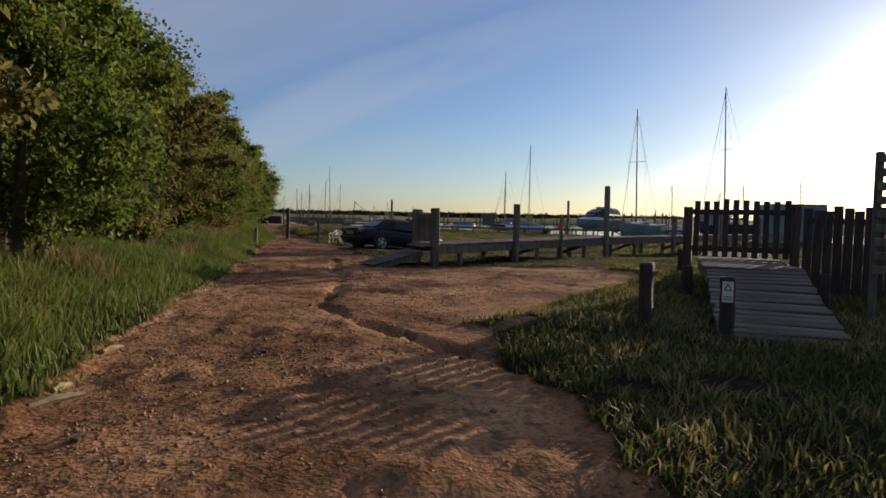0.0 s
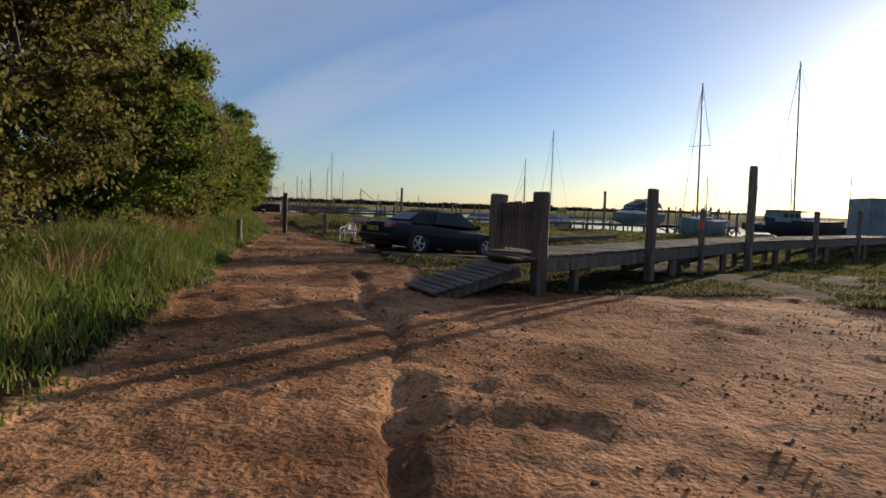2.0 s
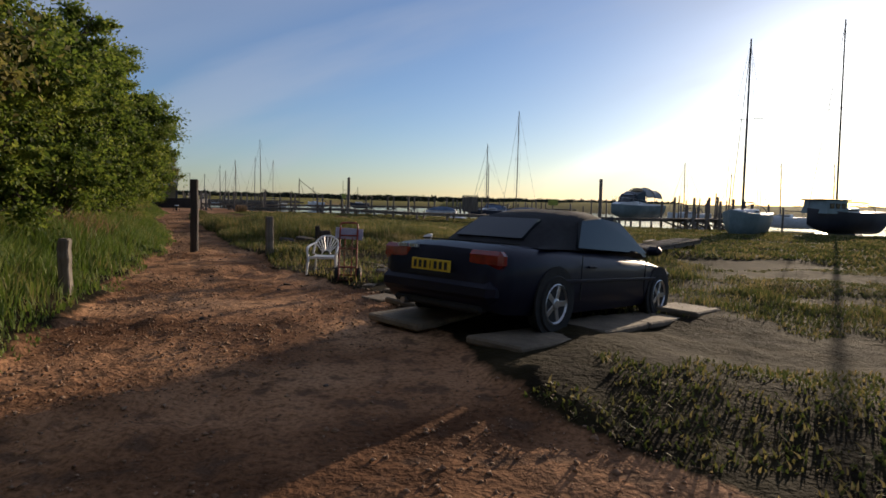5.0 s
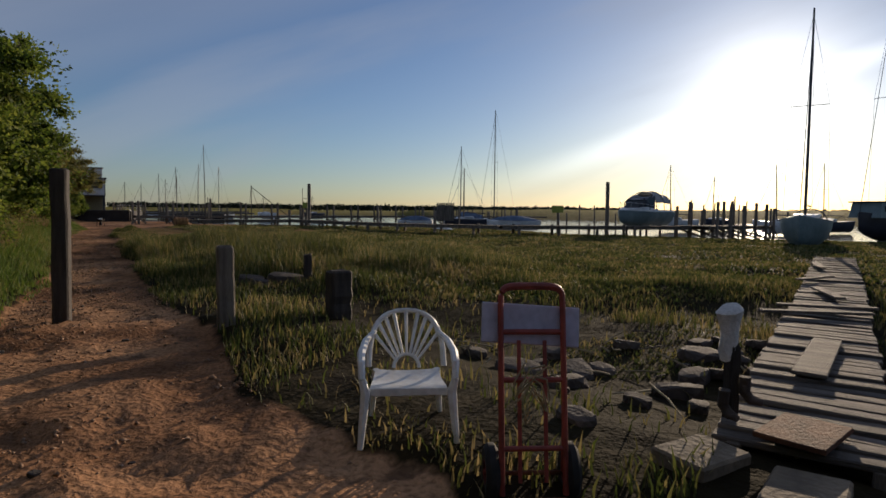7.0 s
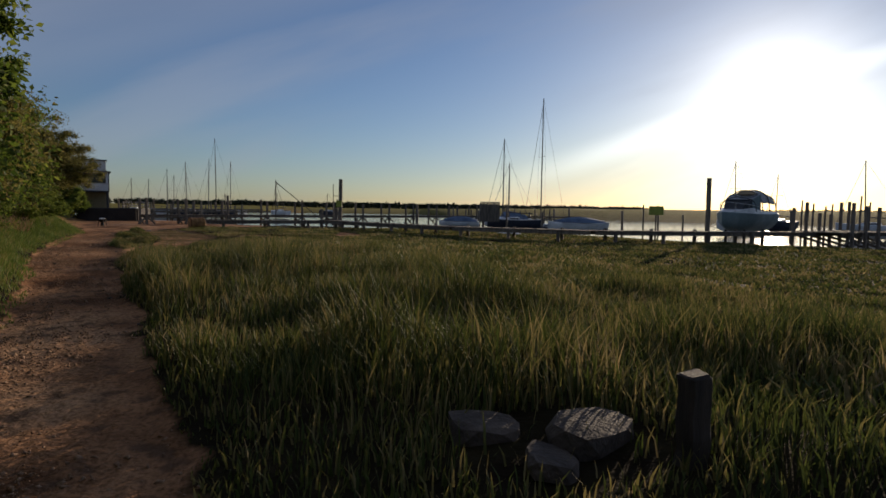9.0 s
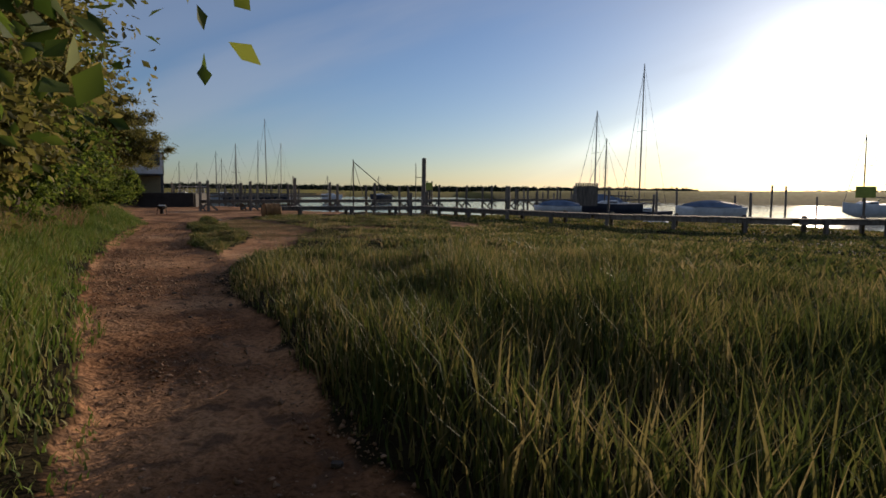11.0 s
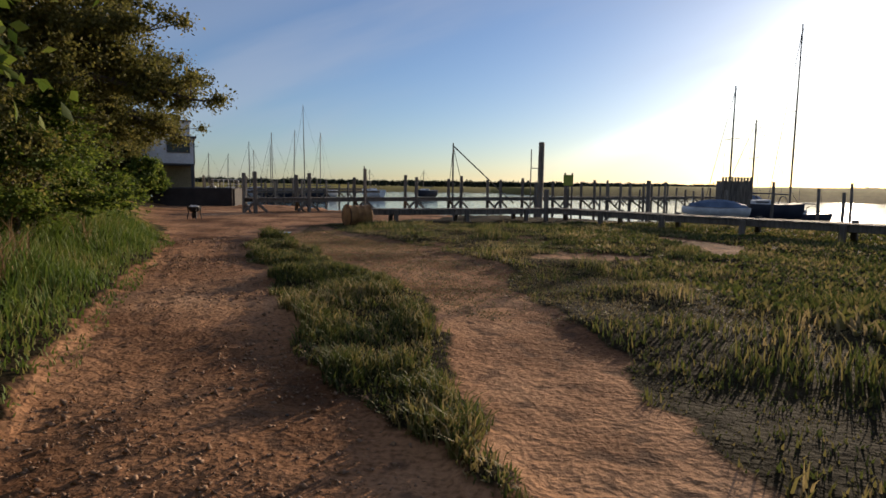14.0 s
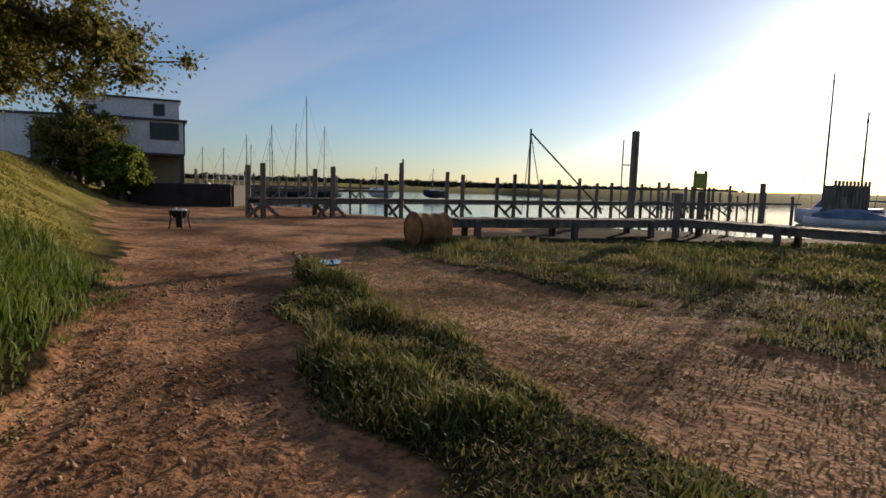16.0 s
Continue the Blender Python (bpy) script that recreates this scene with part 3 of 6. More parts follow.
def bush_parts(seed, w, h, leaf, mat, per, nclump, reach=(), low=0.15):
    """Trunk with limbs, and clumps over an uneven crown about w wide and h high."""
    rr = random.Random(seed)
    trunk, clumps = Shape(), []
    stems = 3 + rr.randrange(2)
    tips = []
    for s in range(stems):
        a = 2 * math.pi * s / stems + rr.random()
        base = Vector((0.18 * math.cos(a), 0.18 * math.sin(a), -0.15))
        top = Vector((w * 0.30 * math.cos(a), w * 0.30 * math.sin(a), h * (0.6 + 0.25 * rr.random())))
        mid = base.lerp(top, 0.5) + Vector((rr.uniform(-.15, .15), rr.uniform(-.15, .15), 0.1))
        trunk.tube([base, mid, top], [0.075, 0.05, 0.018], 7)
        for b in range(5):
            t = 0.3 + 0.6 * rr.random()
            p = base.lerp(top, t)
            q = p + Vector((rr.gauss(0, 1), rr.gauss(0, 1), 0.35 + 0.4 * rr.random())).normalized() * w * 0.38
            trunk.tube([p, p.lerp(q, 0.5) + Vector((0, 0, 0.06)), q], [0.03, 0.02, 0.007], 5)
            tips.append(q)
    for q in tips:
        clumps.append((q.x, q.y, q.z, 0.24 * w * (0.7 + 0.5 * rr.random()) / 1.6))
    while len(clumps) < nclump:
        a, u = rr.random() * 2 * math.pi, rr.uniform(-1, 1)
        k = math.sqrt(1 - u * u)
        rad = 0.62 + 0.42 * rr.random()
        x, y = w * 0.5 * k * math.cos(a) * rad, w * 0.5 * k * math.sin(a) * rad
        z = h * 0.52 + h * 0.48 * u * rad
        if z < low:
            continue
        clumps.append((x, y, z, (0.16 + 0.20 * rr.random()) * w / 2.2))
    for k in range(34):
        a, u = rr.random() * 2 * math.pi, rr.uniform(-0.5, 1)
        kk = math.sqrt(1 - u * u)
        rad = rr.uniform(0.98, 1.2)
        q = Vector((w * 0.5 * kk * math.cos(a) * rad, w * 0.5 * kk * math.sin(a) * rad, h * 0.52 + h * 0.48 * u * rad))
        if q.z > low:
            trunk.tube([q * 0.75 + Vector((0, 0, h * 0.1)), q], [0.010, 0.004], 4)
            for t in (0.8, 0.9, 1.0):
                clumps.append((q.x * t, q.y * t, q.z * t + (1 - t) * h * 0.4, rr.uniform(0.06, 0.13)))
    for p in reach:
        trunk.tube([(0, 0, h * 0.45), (p[0] * 0.5, p[1] * 0.5, (h * 0.5 + p[2]) / 2 + 0.12), p], [0.07, 0.045, 0.012], 6)
        for t in range(26):
            f = 0.42 + 0.6 * t / 26
            q = Vector((p[0] * f, p[1] * f, h * 0.5 + (p[2] - h * 0.5) * f + 0.10 * math.sin(math.pi * f)))
            e = q + Vector((rr.gauss(0, .2), rr.gauss(0, .2), rr.gauss(0.06, .14))) * (1.25 - 0.6 * f)
            trunk.tube([q, e], [0.010, 0.004], 4)
            clumps.append((e.x, e.y, e.z, rr.uniform(0.12, 0.24)))
    return trunk, leaf_mesh("crown", clumps, per, leaf, mat, seed)


def make_tree(name, label, cat, seed, w, h, leaf, mat, per, nclump, m, group="", reach=(), low=0.15):
    ob = thing(name, label, cat, m, group)
    tr, cr = bush_parts(seed, w, h, leaf, mat, per, nclump, reach, low)
    part("trunk", tr, M_BARK, ob, smooth=True)
    part("crown", cr, mat, ob)
    return ob


HEDGE = "hedge along the sand track"
protos = [
    make_tree("hedge_tree", "dense dark-green leafy hedge tree beside the sand track", "tree", 11, 2.9, 3.9, 0.062, M_LEAF_A, 560, 78, pose(-4.6, 6.2, 0.3), HEDGE, ((0.9, 0.5, 4.2), (-0.4, 0.9, 4.5), (1.2, -0.5, 3.5), (0.6, 1.5, 3.1))),
    make_tree("hedge_tree", "brownish-green twiggy hawthorn beside the sand track", "tree", 12, 3.0, 3.5, 0.055, M_LEAF_B, 540, 78, pose(-5.5, 10.2, 0.3), HEDGE, ((0.6, 0.3, 3.4), (-0.6, 0.8, 3.7), (1.2, 0.9, 2.7))),
    make_tree("hedge_tree", "bright-green leafy hedge tree beside the sand track", "tree", 13, 2.8, 3.2, 0.060, M_LEAF_A, 540, 74, pose(-6.4, 13.8, 0.3), HEDGE, ((0.8, 0.6, 3.6), (0.3, -0.8, 3.7), (1.4, 0.2, 2.7))),
]
# y along the track, which tree, spin, width scale, height scale, setback
for yy, k, spin, sw, sh, back in ((-6, 0, 40, 1.1, 1.1, 1.7), (-2.2, 2, 200, 1.1, 1.25, 1.6), (2.2, 1, 100, 1.1, 1.2, 1.75), (17.2, 1, 250, 0.95, 0.95, 1.75), (20.4, 0, 150, 0.95, 0.85, 1.75),
                                  (23.6, 2, 70, 1.0, 0.95, 1.7), (26.6, 0, 300, 0.95, 0.82, 1.7), (29.8, 2, 20, 1.0, 0.95, 1.55), (33.2, 1, 120, 0.95, 0.85, 1.6), (36.4, 0, 220, 0.95, 0.80, 1.6),
                                  (39.6, 2, 330, 1.0, 1.1, 1.55), (44.6, 2, 120, 0.8, 0.5, 1.3), (4.2, 2, 10, 1.2, 1.2, 3.6), (12.0, 0, 80, 1.2, 0.85, 4.0), (22.0, 1, 30, 1.3, 1.1, 4.0), (31.0, 0, 60, 1.2, 0.9, 4.0)):
    x = float(edge_x(LEFT, yy)) - back
    copy_thing(protos[k], pose(x, yy, 0.28, 0, 0, spin) @ Matrix.Diagonal((sw, sw, sh, 1)))
make_tree("spreading_tree", "brown-green hawthorn with twiggy branches reaching over the track", "tree", 31, 2.7, 3.7, 0.042, M_LEAF_B, 520, 80, pose(-15.5, 44.3, 0.3),
          reach=((2.2, 0.9, 1.70), (1.8, 0.5, 2.4), (1.9, 1.5, 2.0), (1.2, 1.6, 3.0), (1.5, -0.5, 2.7)))
make_tree("spreading_tree", "spreading brown-green tree with low boughs over the bank", "tree", 32, 3.3, 4.1, 0.040, M_LEAF_B, 520, 76, pose(-16.6, 46.9, 0.5),
          reach=((2.2, 0.9, 1.25), (1.9, 1.7, 1.45), (1.2, 2.3, 1.3), (2.0, 1.2, 2.4), (0.2, 3.0, 1.6), (-1.4, 3.2, 2.0), (0.9, 1.6, 1.15), (1.6, 2.2, 2.2), (0.3, 2.2, 1.3)), low=1.6)
make_tree("round_bush", "yellow-green rounded bush on the mown bank", "bush", 35, 2.4, 2.6, 0.10, M_LEAF_B, 260, 80, pose(-22.9, 64.6, 0.75))
make_tree("round_bush", "dark-green bush beside the white house", "bush", 36, 1.7, 1.7, 0.10, M_LEAF_A, 240, 60, pose(-21.6, 64.4, 0.35))


# ---- grasses ----
def blades(name, x, y, hgt, wid, lean, mat, label, seed):
    g = np.random.default_rng(seed)
    n = len(x)
    z = lay(x, y)[0] - 0.02
    a = g.random(n) * 2 * math.pi
    b = a + g.normal(size=n) * 0.5 + 1.57
    ln = lean * hgt * (0.3 + g.random(n))
    ux, uy = np.cos(a), np.sin(a)
    wx, wy = np.cos(b) * wid * 0.5, np.sin(b) * wid * 0.5
    v = np.empty((n, 5, 3))
    for k, (f, s) in enumerate(((0, 1), (0, -1), (0.55, 0.8), (0.55, -0.8))):
        v[:, k, 0] = x + ux * ln * f * f + wx * s
        v[:, k, 1] = y + uy * ln * f * f + wy * s
        v[:, k, 2] = z + hgt * f
    v[:, 4, 0], v[:, 4, 1], v[:, 4, 2] = x + ux * ln, y + uy * ln, z + hgt * (1 - 0.25 * lean)
    k = np.arange(n)[:, None] * 5
    loops = np.concatenate([k + [0, 1, 3, 2], k + [2, 3, 4]], 1).ravel()
    sizes = np.tile([4, 3], n)
    return tagged(new(name, quick_mesh(name, v.reshape(-1, 3), loops, sizes, mat)), label, "grass", kind="stuff")


def sow(n, box, seed, keep):
    g = np.random.default_rng(seed)
    x, y = g.uniform(box[0], box[1], n), g.uniform(box[2], box[3], n)
    k = keep(x, y, g)
    return x[k], y[k], g


def verge_keep(x, y, g):
    dl = edge_x(LEFT, y) - x + 0.25 * vnoise(x, y, 0.6)
    return (dl > -0.06) & (dl < 2.0) & (g.random(len(x)) < 0.6 + 0.4 * sstep(0.0, 0.4, dl)) & (y < 49.5 - 0.6 * np.maximum(dl, 0))


x, y, g = sow(760000, (-17.5, 0.5, 0, 50), 3, verge_keep)
dl = edge_x(LEFT, y) - x
hg = (0.10 + 0.32 * sstep(0, 0.7, dl)) * (0.55 + 0.6 * g.random(len(x))) * (0.85 + 0.7 * vnoise(x, y, 1.3))
blades("verge_grass", x, y, hg, 0.011 + 0.006 * g.random(len(x)), 0.45, M_GRASS_T, "long lush green grass on the verge below the hedge", 4)


def marsh_keep(x, y, g):
    s = lay(x, y)[1] * (line_dist([(-3.1, 20.3), (-0.55, 22.95), (2.0, 25.4), (5.2, 28.7)], x, y) > 0.38)
    s = s * ((np.hypot((x + 4.95) / 0.50, (y - 26.9) / 0.42) > 1) | (g.random(len(x)) < 0.08))
    s = s * ((np.hypot((x + 1.9) / 1.7, (y - 22.9) / 1.5) + 0.5 * vnoise(x, y, 0.5) > 1) | (g.random(len(x)) < 0.15))
    dr = x - edge_x(RIGHT, y)
    worn = sstep(0.34, 0.02, vnoise(x, y, 0.55) + 0.5 * vnoise(x, y, 0.2)) * sstep(26.4, 24.8, y)
    s = s * (g.random(len(x)) > 0.92 * worn)
    bald = sstep(-0.05, -0.30, vnoise(x, y, 0.6) + 0.4 * vnoise(x, y, 0.22)) * sstep(26.0, 27.0, y)
    s = s * (g.random(len(x)) > 0.35 * bald)
    clump = 0.5 + 1.4 * vnoise(x, y, 0.7) + 0.6 * vnoise(x, y, 0.25)
    return (s > 0.5) & (dr > 0.05) & (g.random(len(x)) < (np.where(y < 27, 0.65, np.where(y < 41, 0.5, 0.25)) + 0.75 * np.clip(clump, 0, 1)) * sstep(14, 2.0, dr) * 1.0 + 0.05)


def marsh_height(x, y, g):
    dr = x - edge_x(RIGHT, y)
    tall = sstep(25.9, 28.4, y) * sstep(39.6, 37.0, y + 0.10 * dr) * (0.55 + 0.45 * sstep(-0.25, 0.25, vnoise(x, y, 1.1))) * sstep(8.5, 3.5, dr)
    tuft = np.clip(vnoise(x, y, 0.45) + 0.5 * vnoise(x, y, 0.18), 0, 1)
    low = np.where(y < 27, 0.13, 0.065 + 0.26 * tuft)
    return (low + 0.36 * tall * sstep(0.0, 0.6, dr)) * (0.5 + 0.75 * g.random(len(x))) * (0.9 + 0.9 * vnoise(x, y, 0.8))


x, y, g = sow(560000, (-13.5, 3.0, 19, 53), 5, marsh_keep)
blades("marsh_grass", x, y, np.maximum(marsh_height(x, y, g), 0.03), 0.008 + 0.006 * g.random(len(x)), 0.42, M_GRASS_M, "tall swaying green and straw marsh grass beside the track", 6)
x, y, g = sow(330000, (-8, 24, 16, 54), 8, lambda x, y, g: (lay(x, y)[1] > 0.5) & (x - edge_x(RIGHT, y) > 3) & (lay(x, y)[0] > -0.55) & (vnoise(x, y, 1.4) > -0.42) & ((y > 25.5) | (x > 6)))
tallf = sstep(25.0, 29.0, y) * sstep(44.0, 38.0, y) * sstep(1.0, -4.0, x)
blades("far_marsh_grass", x, y, (0.075 + 0.16 * tallf) * (0.5 + 0.8 * g.random(len(x))), 0.03 + 0.02 * g.random(len(x)), 0.6, M_GRASS_M, "rough marsh grass stretching toward the piers", 9)
x, y, g = sow(360000, (-2.5, 14, 0, 24), 12, lambda x, y, g: (lay(x, y)[1] > 0.5) & (x - edge_x(RIGHT, y) > 0) & ~((x > -3.6) & (x < 0.5) & (y > 17.2) & (y < 21.2)) & (vnoise(x, y, 0.9) + 0.5 * vnoise(x, y, 0.3) > np.where(y > 12.0, -0.08, -0.45)))
blades("rough_grass", x, y, np.where(y > 12.5, 0.055, 0.10) * (0.5 + 0.9 * g.random(len(x))), 0.011 + 0.006 * g.random(len(x)), 0.7, M_GRASS_M, "short rough grass on sandy ground by the pier", 13)
x, y, g = sow(150000, (-15, -2, 1, 46), 15, lambda x, y, g: (lambda d: (d > 0.7) & (d < 1.7) & (vnoise(x, y, 1.1) > 0.06))(edge_x(LEFT, y) - x))
blades("dry_reeds", x, y, 0.50 * (0.5 + 0.6 * g.random(len(x))), 0.010 + 0.006 * g.random(len(x)), 0.5, M_STRAW, "dry straw-coloured reed stalks below the hedge", 16)


x, y, g = sow(300000, (-13, -3, 41, 53), 18, lambda x, y, g: (poly_dist(SPARSE, x, y) < 0.6) & (turf_patch(x, y) + 0.3 * g.random(len(x)) > -0.17))
blades("thin_turf", x, y, 0.034 * (0.5 + g.random(len(x))), 0.010 + 0.006 * g.random(len(x)), 0.9, M_TURF, "thin greyish trampled turf on sandy ground", 19)
x, y, g = sow(130000, (-30, -15, 48, 66), 22, lambda x, y, g: lay(x, y)[2] > 0.5)
blades("mown_turf", x, y, 0.06 * (0.5 + g.random(len(x))), 0.022 + 0.012 * g.random(len(x)), 0.8, M_PASTURE, "mown yellow-green grass on the bank", 23)


def clods(n, seed):
    """Loose clods and gravel lying in drifts on the track."""
    g = np.random.default_rng(seed)
    y = g.uniform(0.5, 49, n * 4)
    lo, hi = edge_x(LEFT, y) + 0.05, np.maximum(edge_x(RIGHT, y), np.where((y > 6) & (y < 13), 3.4, -99)) + 0.1
    x = lo + (hi - lo) * g.random(n * 4)
    k = (g.random(n * 4) < sstep(-0.35, 0.40, vnoise(x, y, 0.9) + 0.5 * vnoise(x, y, 0.25)))
    x, y = x[k][:n], y[k][:n]
    n = len(x)
    z = lay(x, y)[0]
    s = 0.004 + 0.013 * g.random(n) ** 5
    base = np.array([(1, 0, 0), (-1, 0, 0), (0, 1, 0), (0, -1, 0), (0, 0, 0.8), (0, 0, -0.6)])
    v = base[None] * (1 + 0.5 * g.normal(size=(n, 6, 1)).clip(-1, 1)) + 0.25 * g.normal(size=(n, 6, 3))
    v = v * s[:, None, None] + np.stack([x, y, z + s * 0.2], 1)[:, None]
    f = np.array([(0, 2, 4), (2, 1, 4), (1, 3, 4), (3, 0, 4), (2, 0, 5), (1, 2, 5), (3, 1, 5), (0, 3, 5)])
    loops = (np.arange(n)[:, None, None] * 6 + f[None]).ravel()
    return tagged(new("track_clods", quick_mesh("track_clods", v.reshape(-1, 3), loops, np.full(n * 8, 3), M_CLOD)), "loose sandy clods and gravel scattered on the track", "gravel", kind="stuff")


clods(44000, 77)
x, y, g = sow(150000, (-14.2, -9.9, 39, 52.5), 28, lambda x, y, g: (lay(x, y)[1] > 0.4) & (x - edge_x(RIGHT, y) > -0.1) & (poly_dist(SPARSE, x, y) > 0.1) & (poly_dist(SIDE_PATH, x, y) > 0.03))
tf = np.clip(vnoise(x, y, 0.45) + 0.5 * vnoise(x, y, 0.18) + 0.15, 0, 1)
blades("island_grass", x, y, (0.05 + 0.22 * tf) * (0.5 + 0.7 * g.random(len(x))), 0.008 + 0.005 * g.random(len(x)), 0.7, M_GRASS_M, "tufted grass strip between the track and a side path", 29)

# ---- timber pieces ----
def post_shape(w, d, h, seed=0, bury=0.25, n=6):
    """A squared post, a little uneven, with a worn top."""
    rr = random.Random(seed)
    s = Shape()
    rings = []
    zs = [-bury] + [h * k / n for k in range(n + 1)]
    for z in zs:
        a, b = w / 2 * (1 + rr.uniform(-.05, .05)), d / 2 * (1 + rr.uniform(-.05, .05))
        ox, oy = rr.uniform(-.006, .006), rr.uniform(-.006, .006)
        c = min(a, b) * 0.22
        rings.append([(ox + px, oy + py, z) for px, py in ((-a + c, -b), (a - c, -b), (a, -b + c), (a, b - c), (a - c, b), (-a + c, b), (-a, b - c), (-a, -b + c))])
    rings.append([(x * 0.82, y * 0.82, h + 0.012 + rr.uniform(-.006, .01)) for x, y, z in rings[-1]])
    return s.loft(rings)


def wood_post(name, label, x, y, w, d, h, mat, seed, spin=0, lean=(0, 0), group="", base=None):
    z = ground_z(x, y) if base is None else base
    return solo(name, post_shape(w, d, h, seed), mat, label, "post", pose(x, y, z, lean[0], lean[1], spin), group, smooth=False)


wood_post("tall_post", "tall dark tarred square timber post beside the track", -6.56, 24.74, 0.13, 0.13, 1.32, M_DARKWOOD, 1, 8, (0, 1))
wood_post("short_post", "short weathered square timber post in the grass", -5.1, 24.05, 0.13, 0.12, 0.62, M_WOOD, 2, 15)
wood_post("short_post", "small dark timber stump in the marsh grass", -4.53, 26.62, 0.10, 0.10, 0.36, M_DARKWOOD, 3, 5)
wood_post("short_post", "thick squat timber stump in the marsh grass", -4.2, 24.5, 0.20, 0.17, 0.42, M_DARKWOOD, 4, 25)
wood_post("verge_post", "slim weathered post on the grass verge", -6.25, 19.6, 0.10, 0.10, 0.52, M_WOOD, 5, 5)


def deck(parent, p0, p1, width, z0, z1, step, thick=0.035, name="plank", seed=0, mat=None, sag=0.006):
    """Boards laid across a walk from p0 to p1, each a piece of its own."""
    rr = random.Random(seed)
    a, b = Vector((*p0, z0)), Vector((*p1, z1))
    d = b - a
    n = max(1, int(d.length / step))
    rz = math.degrees(math.atan2(d.y, d.x))
    ry = -math.degrees(math.atan2(d.z, math.hypot(d.x, d.y)))
    kinds = [Shape().box((0, 0, 0), (step * 0.88, width * (0.97 + 0.05 * rr.random()), thick), 0.006).mesh(name, mat or M_PLANK) for _ in range(4)]
    for i in range(n):
        c = a + d * ((i + 0.5) / n)
        part(name, rr.choice(kinds), None, parent, m=pose(c.x, c.y, c.z + rr.uniform(-sag, sag) - thick / 2, rr.uniform(-.8, .8), ry, rz + rr.uniform(-1.2, 1.2)) @ pose(0, rr.uniform(-.012, .012), 0))
    return d, rz, ry


def beam(a, b, w, h):
    """A squared beam between two places."""
    a, b = Vector(a), Vector(b)
    d = b - a
    rz = math.atan2(d.y, d.x)
    ry = -math.atan2(d.z, math.hypot(d.x, d.y))
    m = Matrix.Translation((a + b) / 2) @ Euler((0, ry, rz)).to_matrix().to_4x4()
    q = Shape().box((0, 0, 0), (d.length, w, h), 0.008)
    return Shape().add(q.v, q.f, m)


# ---- the near pier with its ramp and gate ----
pier = thing("boardwalk_pier", "weathered grey timber pier with plank deck and side posts", "pier", Matrix())
P_LINE = [((-0.42, 13.15), 0.50), ((1.35, 14.85), 0.52), ((4.55, 18.0), 0.56), ((9.6, 22.3), 0.58), ((15.0, 27.0), 0.58)]
for (p, z), (q, z2) in zip(P_LINE, P_LINE[1:]):
    deck(pier, p, q, 1.0, z, z2, 0.135 if p[0] < 4 else 0.16, seed=int(p[0] * 10) + 50)
    d = (Vector(q) - Vector(p)).normalized()
    nrm = Vector((-d.y, d.x))
    for s in (-0.46, 0.46):
        o = nrm * s
        part("side_beam", beam((p[0] + o.x, p[1] + o.y, z - 0.13), (q[0] + o.x, q[1] + o.y, z2 - 0.13), 0.07, 0.18), M_WOOD, pier)
ramp_ob = thing("entry_ramp", "grey plank ramp from the sand up to the pier gate", "ramp", Matrix())
deck(ramp_ob, (-1.68, 12.60), (-0.62, 13.07), 0.98, 0.06, 0.36, 0.105, 0.03, seed=61)
deck(ramp_ob, (-0.66, 13.05), (-0.42, 13.16), 0.98, 0.455, 0.475, 0.11, 0.03, seed=62)
for s in (-0.42, 0.0, 0.42):
    part("side_beam", beam((-1.60 - s * 0.40, 12.63 + s * 0.91, -0.02), (-0.60 - s * 0.40, 13.08 + s * 0.91, 0.28), 0.06, 0.11), M_WOOD, ramp_ob)
# side posts along the pier
for k, (x, y, h, w) in enumerate(((1.80, 14.55, 1.42, 0.13), (4.85, 17.50, 2.08, 0.13), (0.38, 13.35, 0.44, 0.10), (3.2, 15.95, 1.15, 0.08), (1.05, 15.4, 0.48, 0.10), (3.9, 18.2, 0.5, 0.12), (7.9, 20.2, 1.25, 0.11), (7.0, 20.8, 0.5, 0.12),
                                  (10.6, 22.5, 1.35, 0.11), (9.6, 23.0, 0.5, 0.12), (13.4, 25.0, 1.3, 0.11), (12.3, 25.4, 0.5, 0.12))):
    part("pier_post", post_shape(w, w, h, 70 + k, 0.5), M_WOOD, pier, m=pose(x, y, ground_z(x, y) * 0, 0, 0.6 * (-1) ** k, 43))
for (p, z), (q, z2) in zip(P_LINE[1:], P_LINE[2:]):
    for t in (0.25, 0.75):
        c = Vector(p).lerp(Vector(q), t)
        part("cross_brace", beam((c.x - 0.32, c.y + 0.34, 0.05), (c.x + 0.32, c.y - 0.34, z - 0.15), 0.05, 0.09), M_WOOD, pier)
        part("pier_leg", post_shape(0.10, 0.10, z - 0.03, 90 + int(t * 4), 0.6), M_WOOD, pier, m=pose(c.x + 0.30, c.y - 0.32, 0))
        part("pier_leg", post_shape(0.10, 0.10, z - 0.03, 94 + int(t * 4), 0.6), M_WOOD, pier, m=pose(c.x - 0.30, c.y + 0.32, 0))


def picket_gate(label, m, width, z0, z1, n, seed, mat, uneven=0.01, fill=0.86, side=1):
    """Upright boards on two rails, between two thick posts."""
    rr = random.Random(seed)
    ob = thing("picket_gate", label, "gate", m)
    w = width / n
    for i in range(n):
        h = z1 - z0 + rr.uniform(-uneven, uneven)
        part("picket", Shape().box((0, 0, 0), (w * fill, 0.022, h), 0.005), mat, ob, m=pose(-width / 2 + (i + 0.5) * w, 0, z0 + h / 2, 0, rr.uniform(-.6, .6), 0))
    for z in (z0 + 0.12, z1 - 0.18):
        part("rail", Shape().box((0, 0.03 * side, z), (width, 0.035, 0.08), 0.005), mat, ob)
    return ob


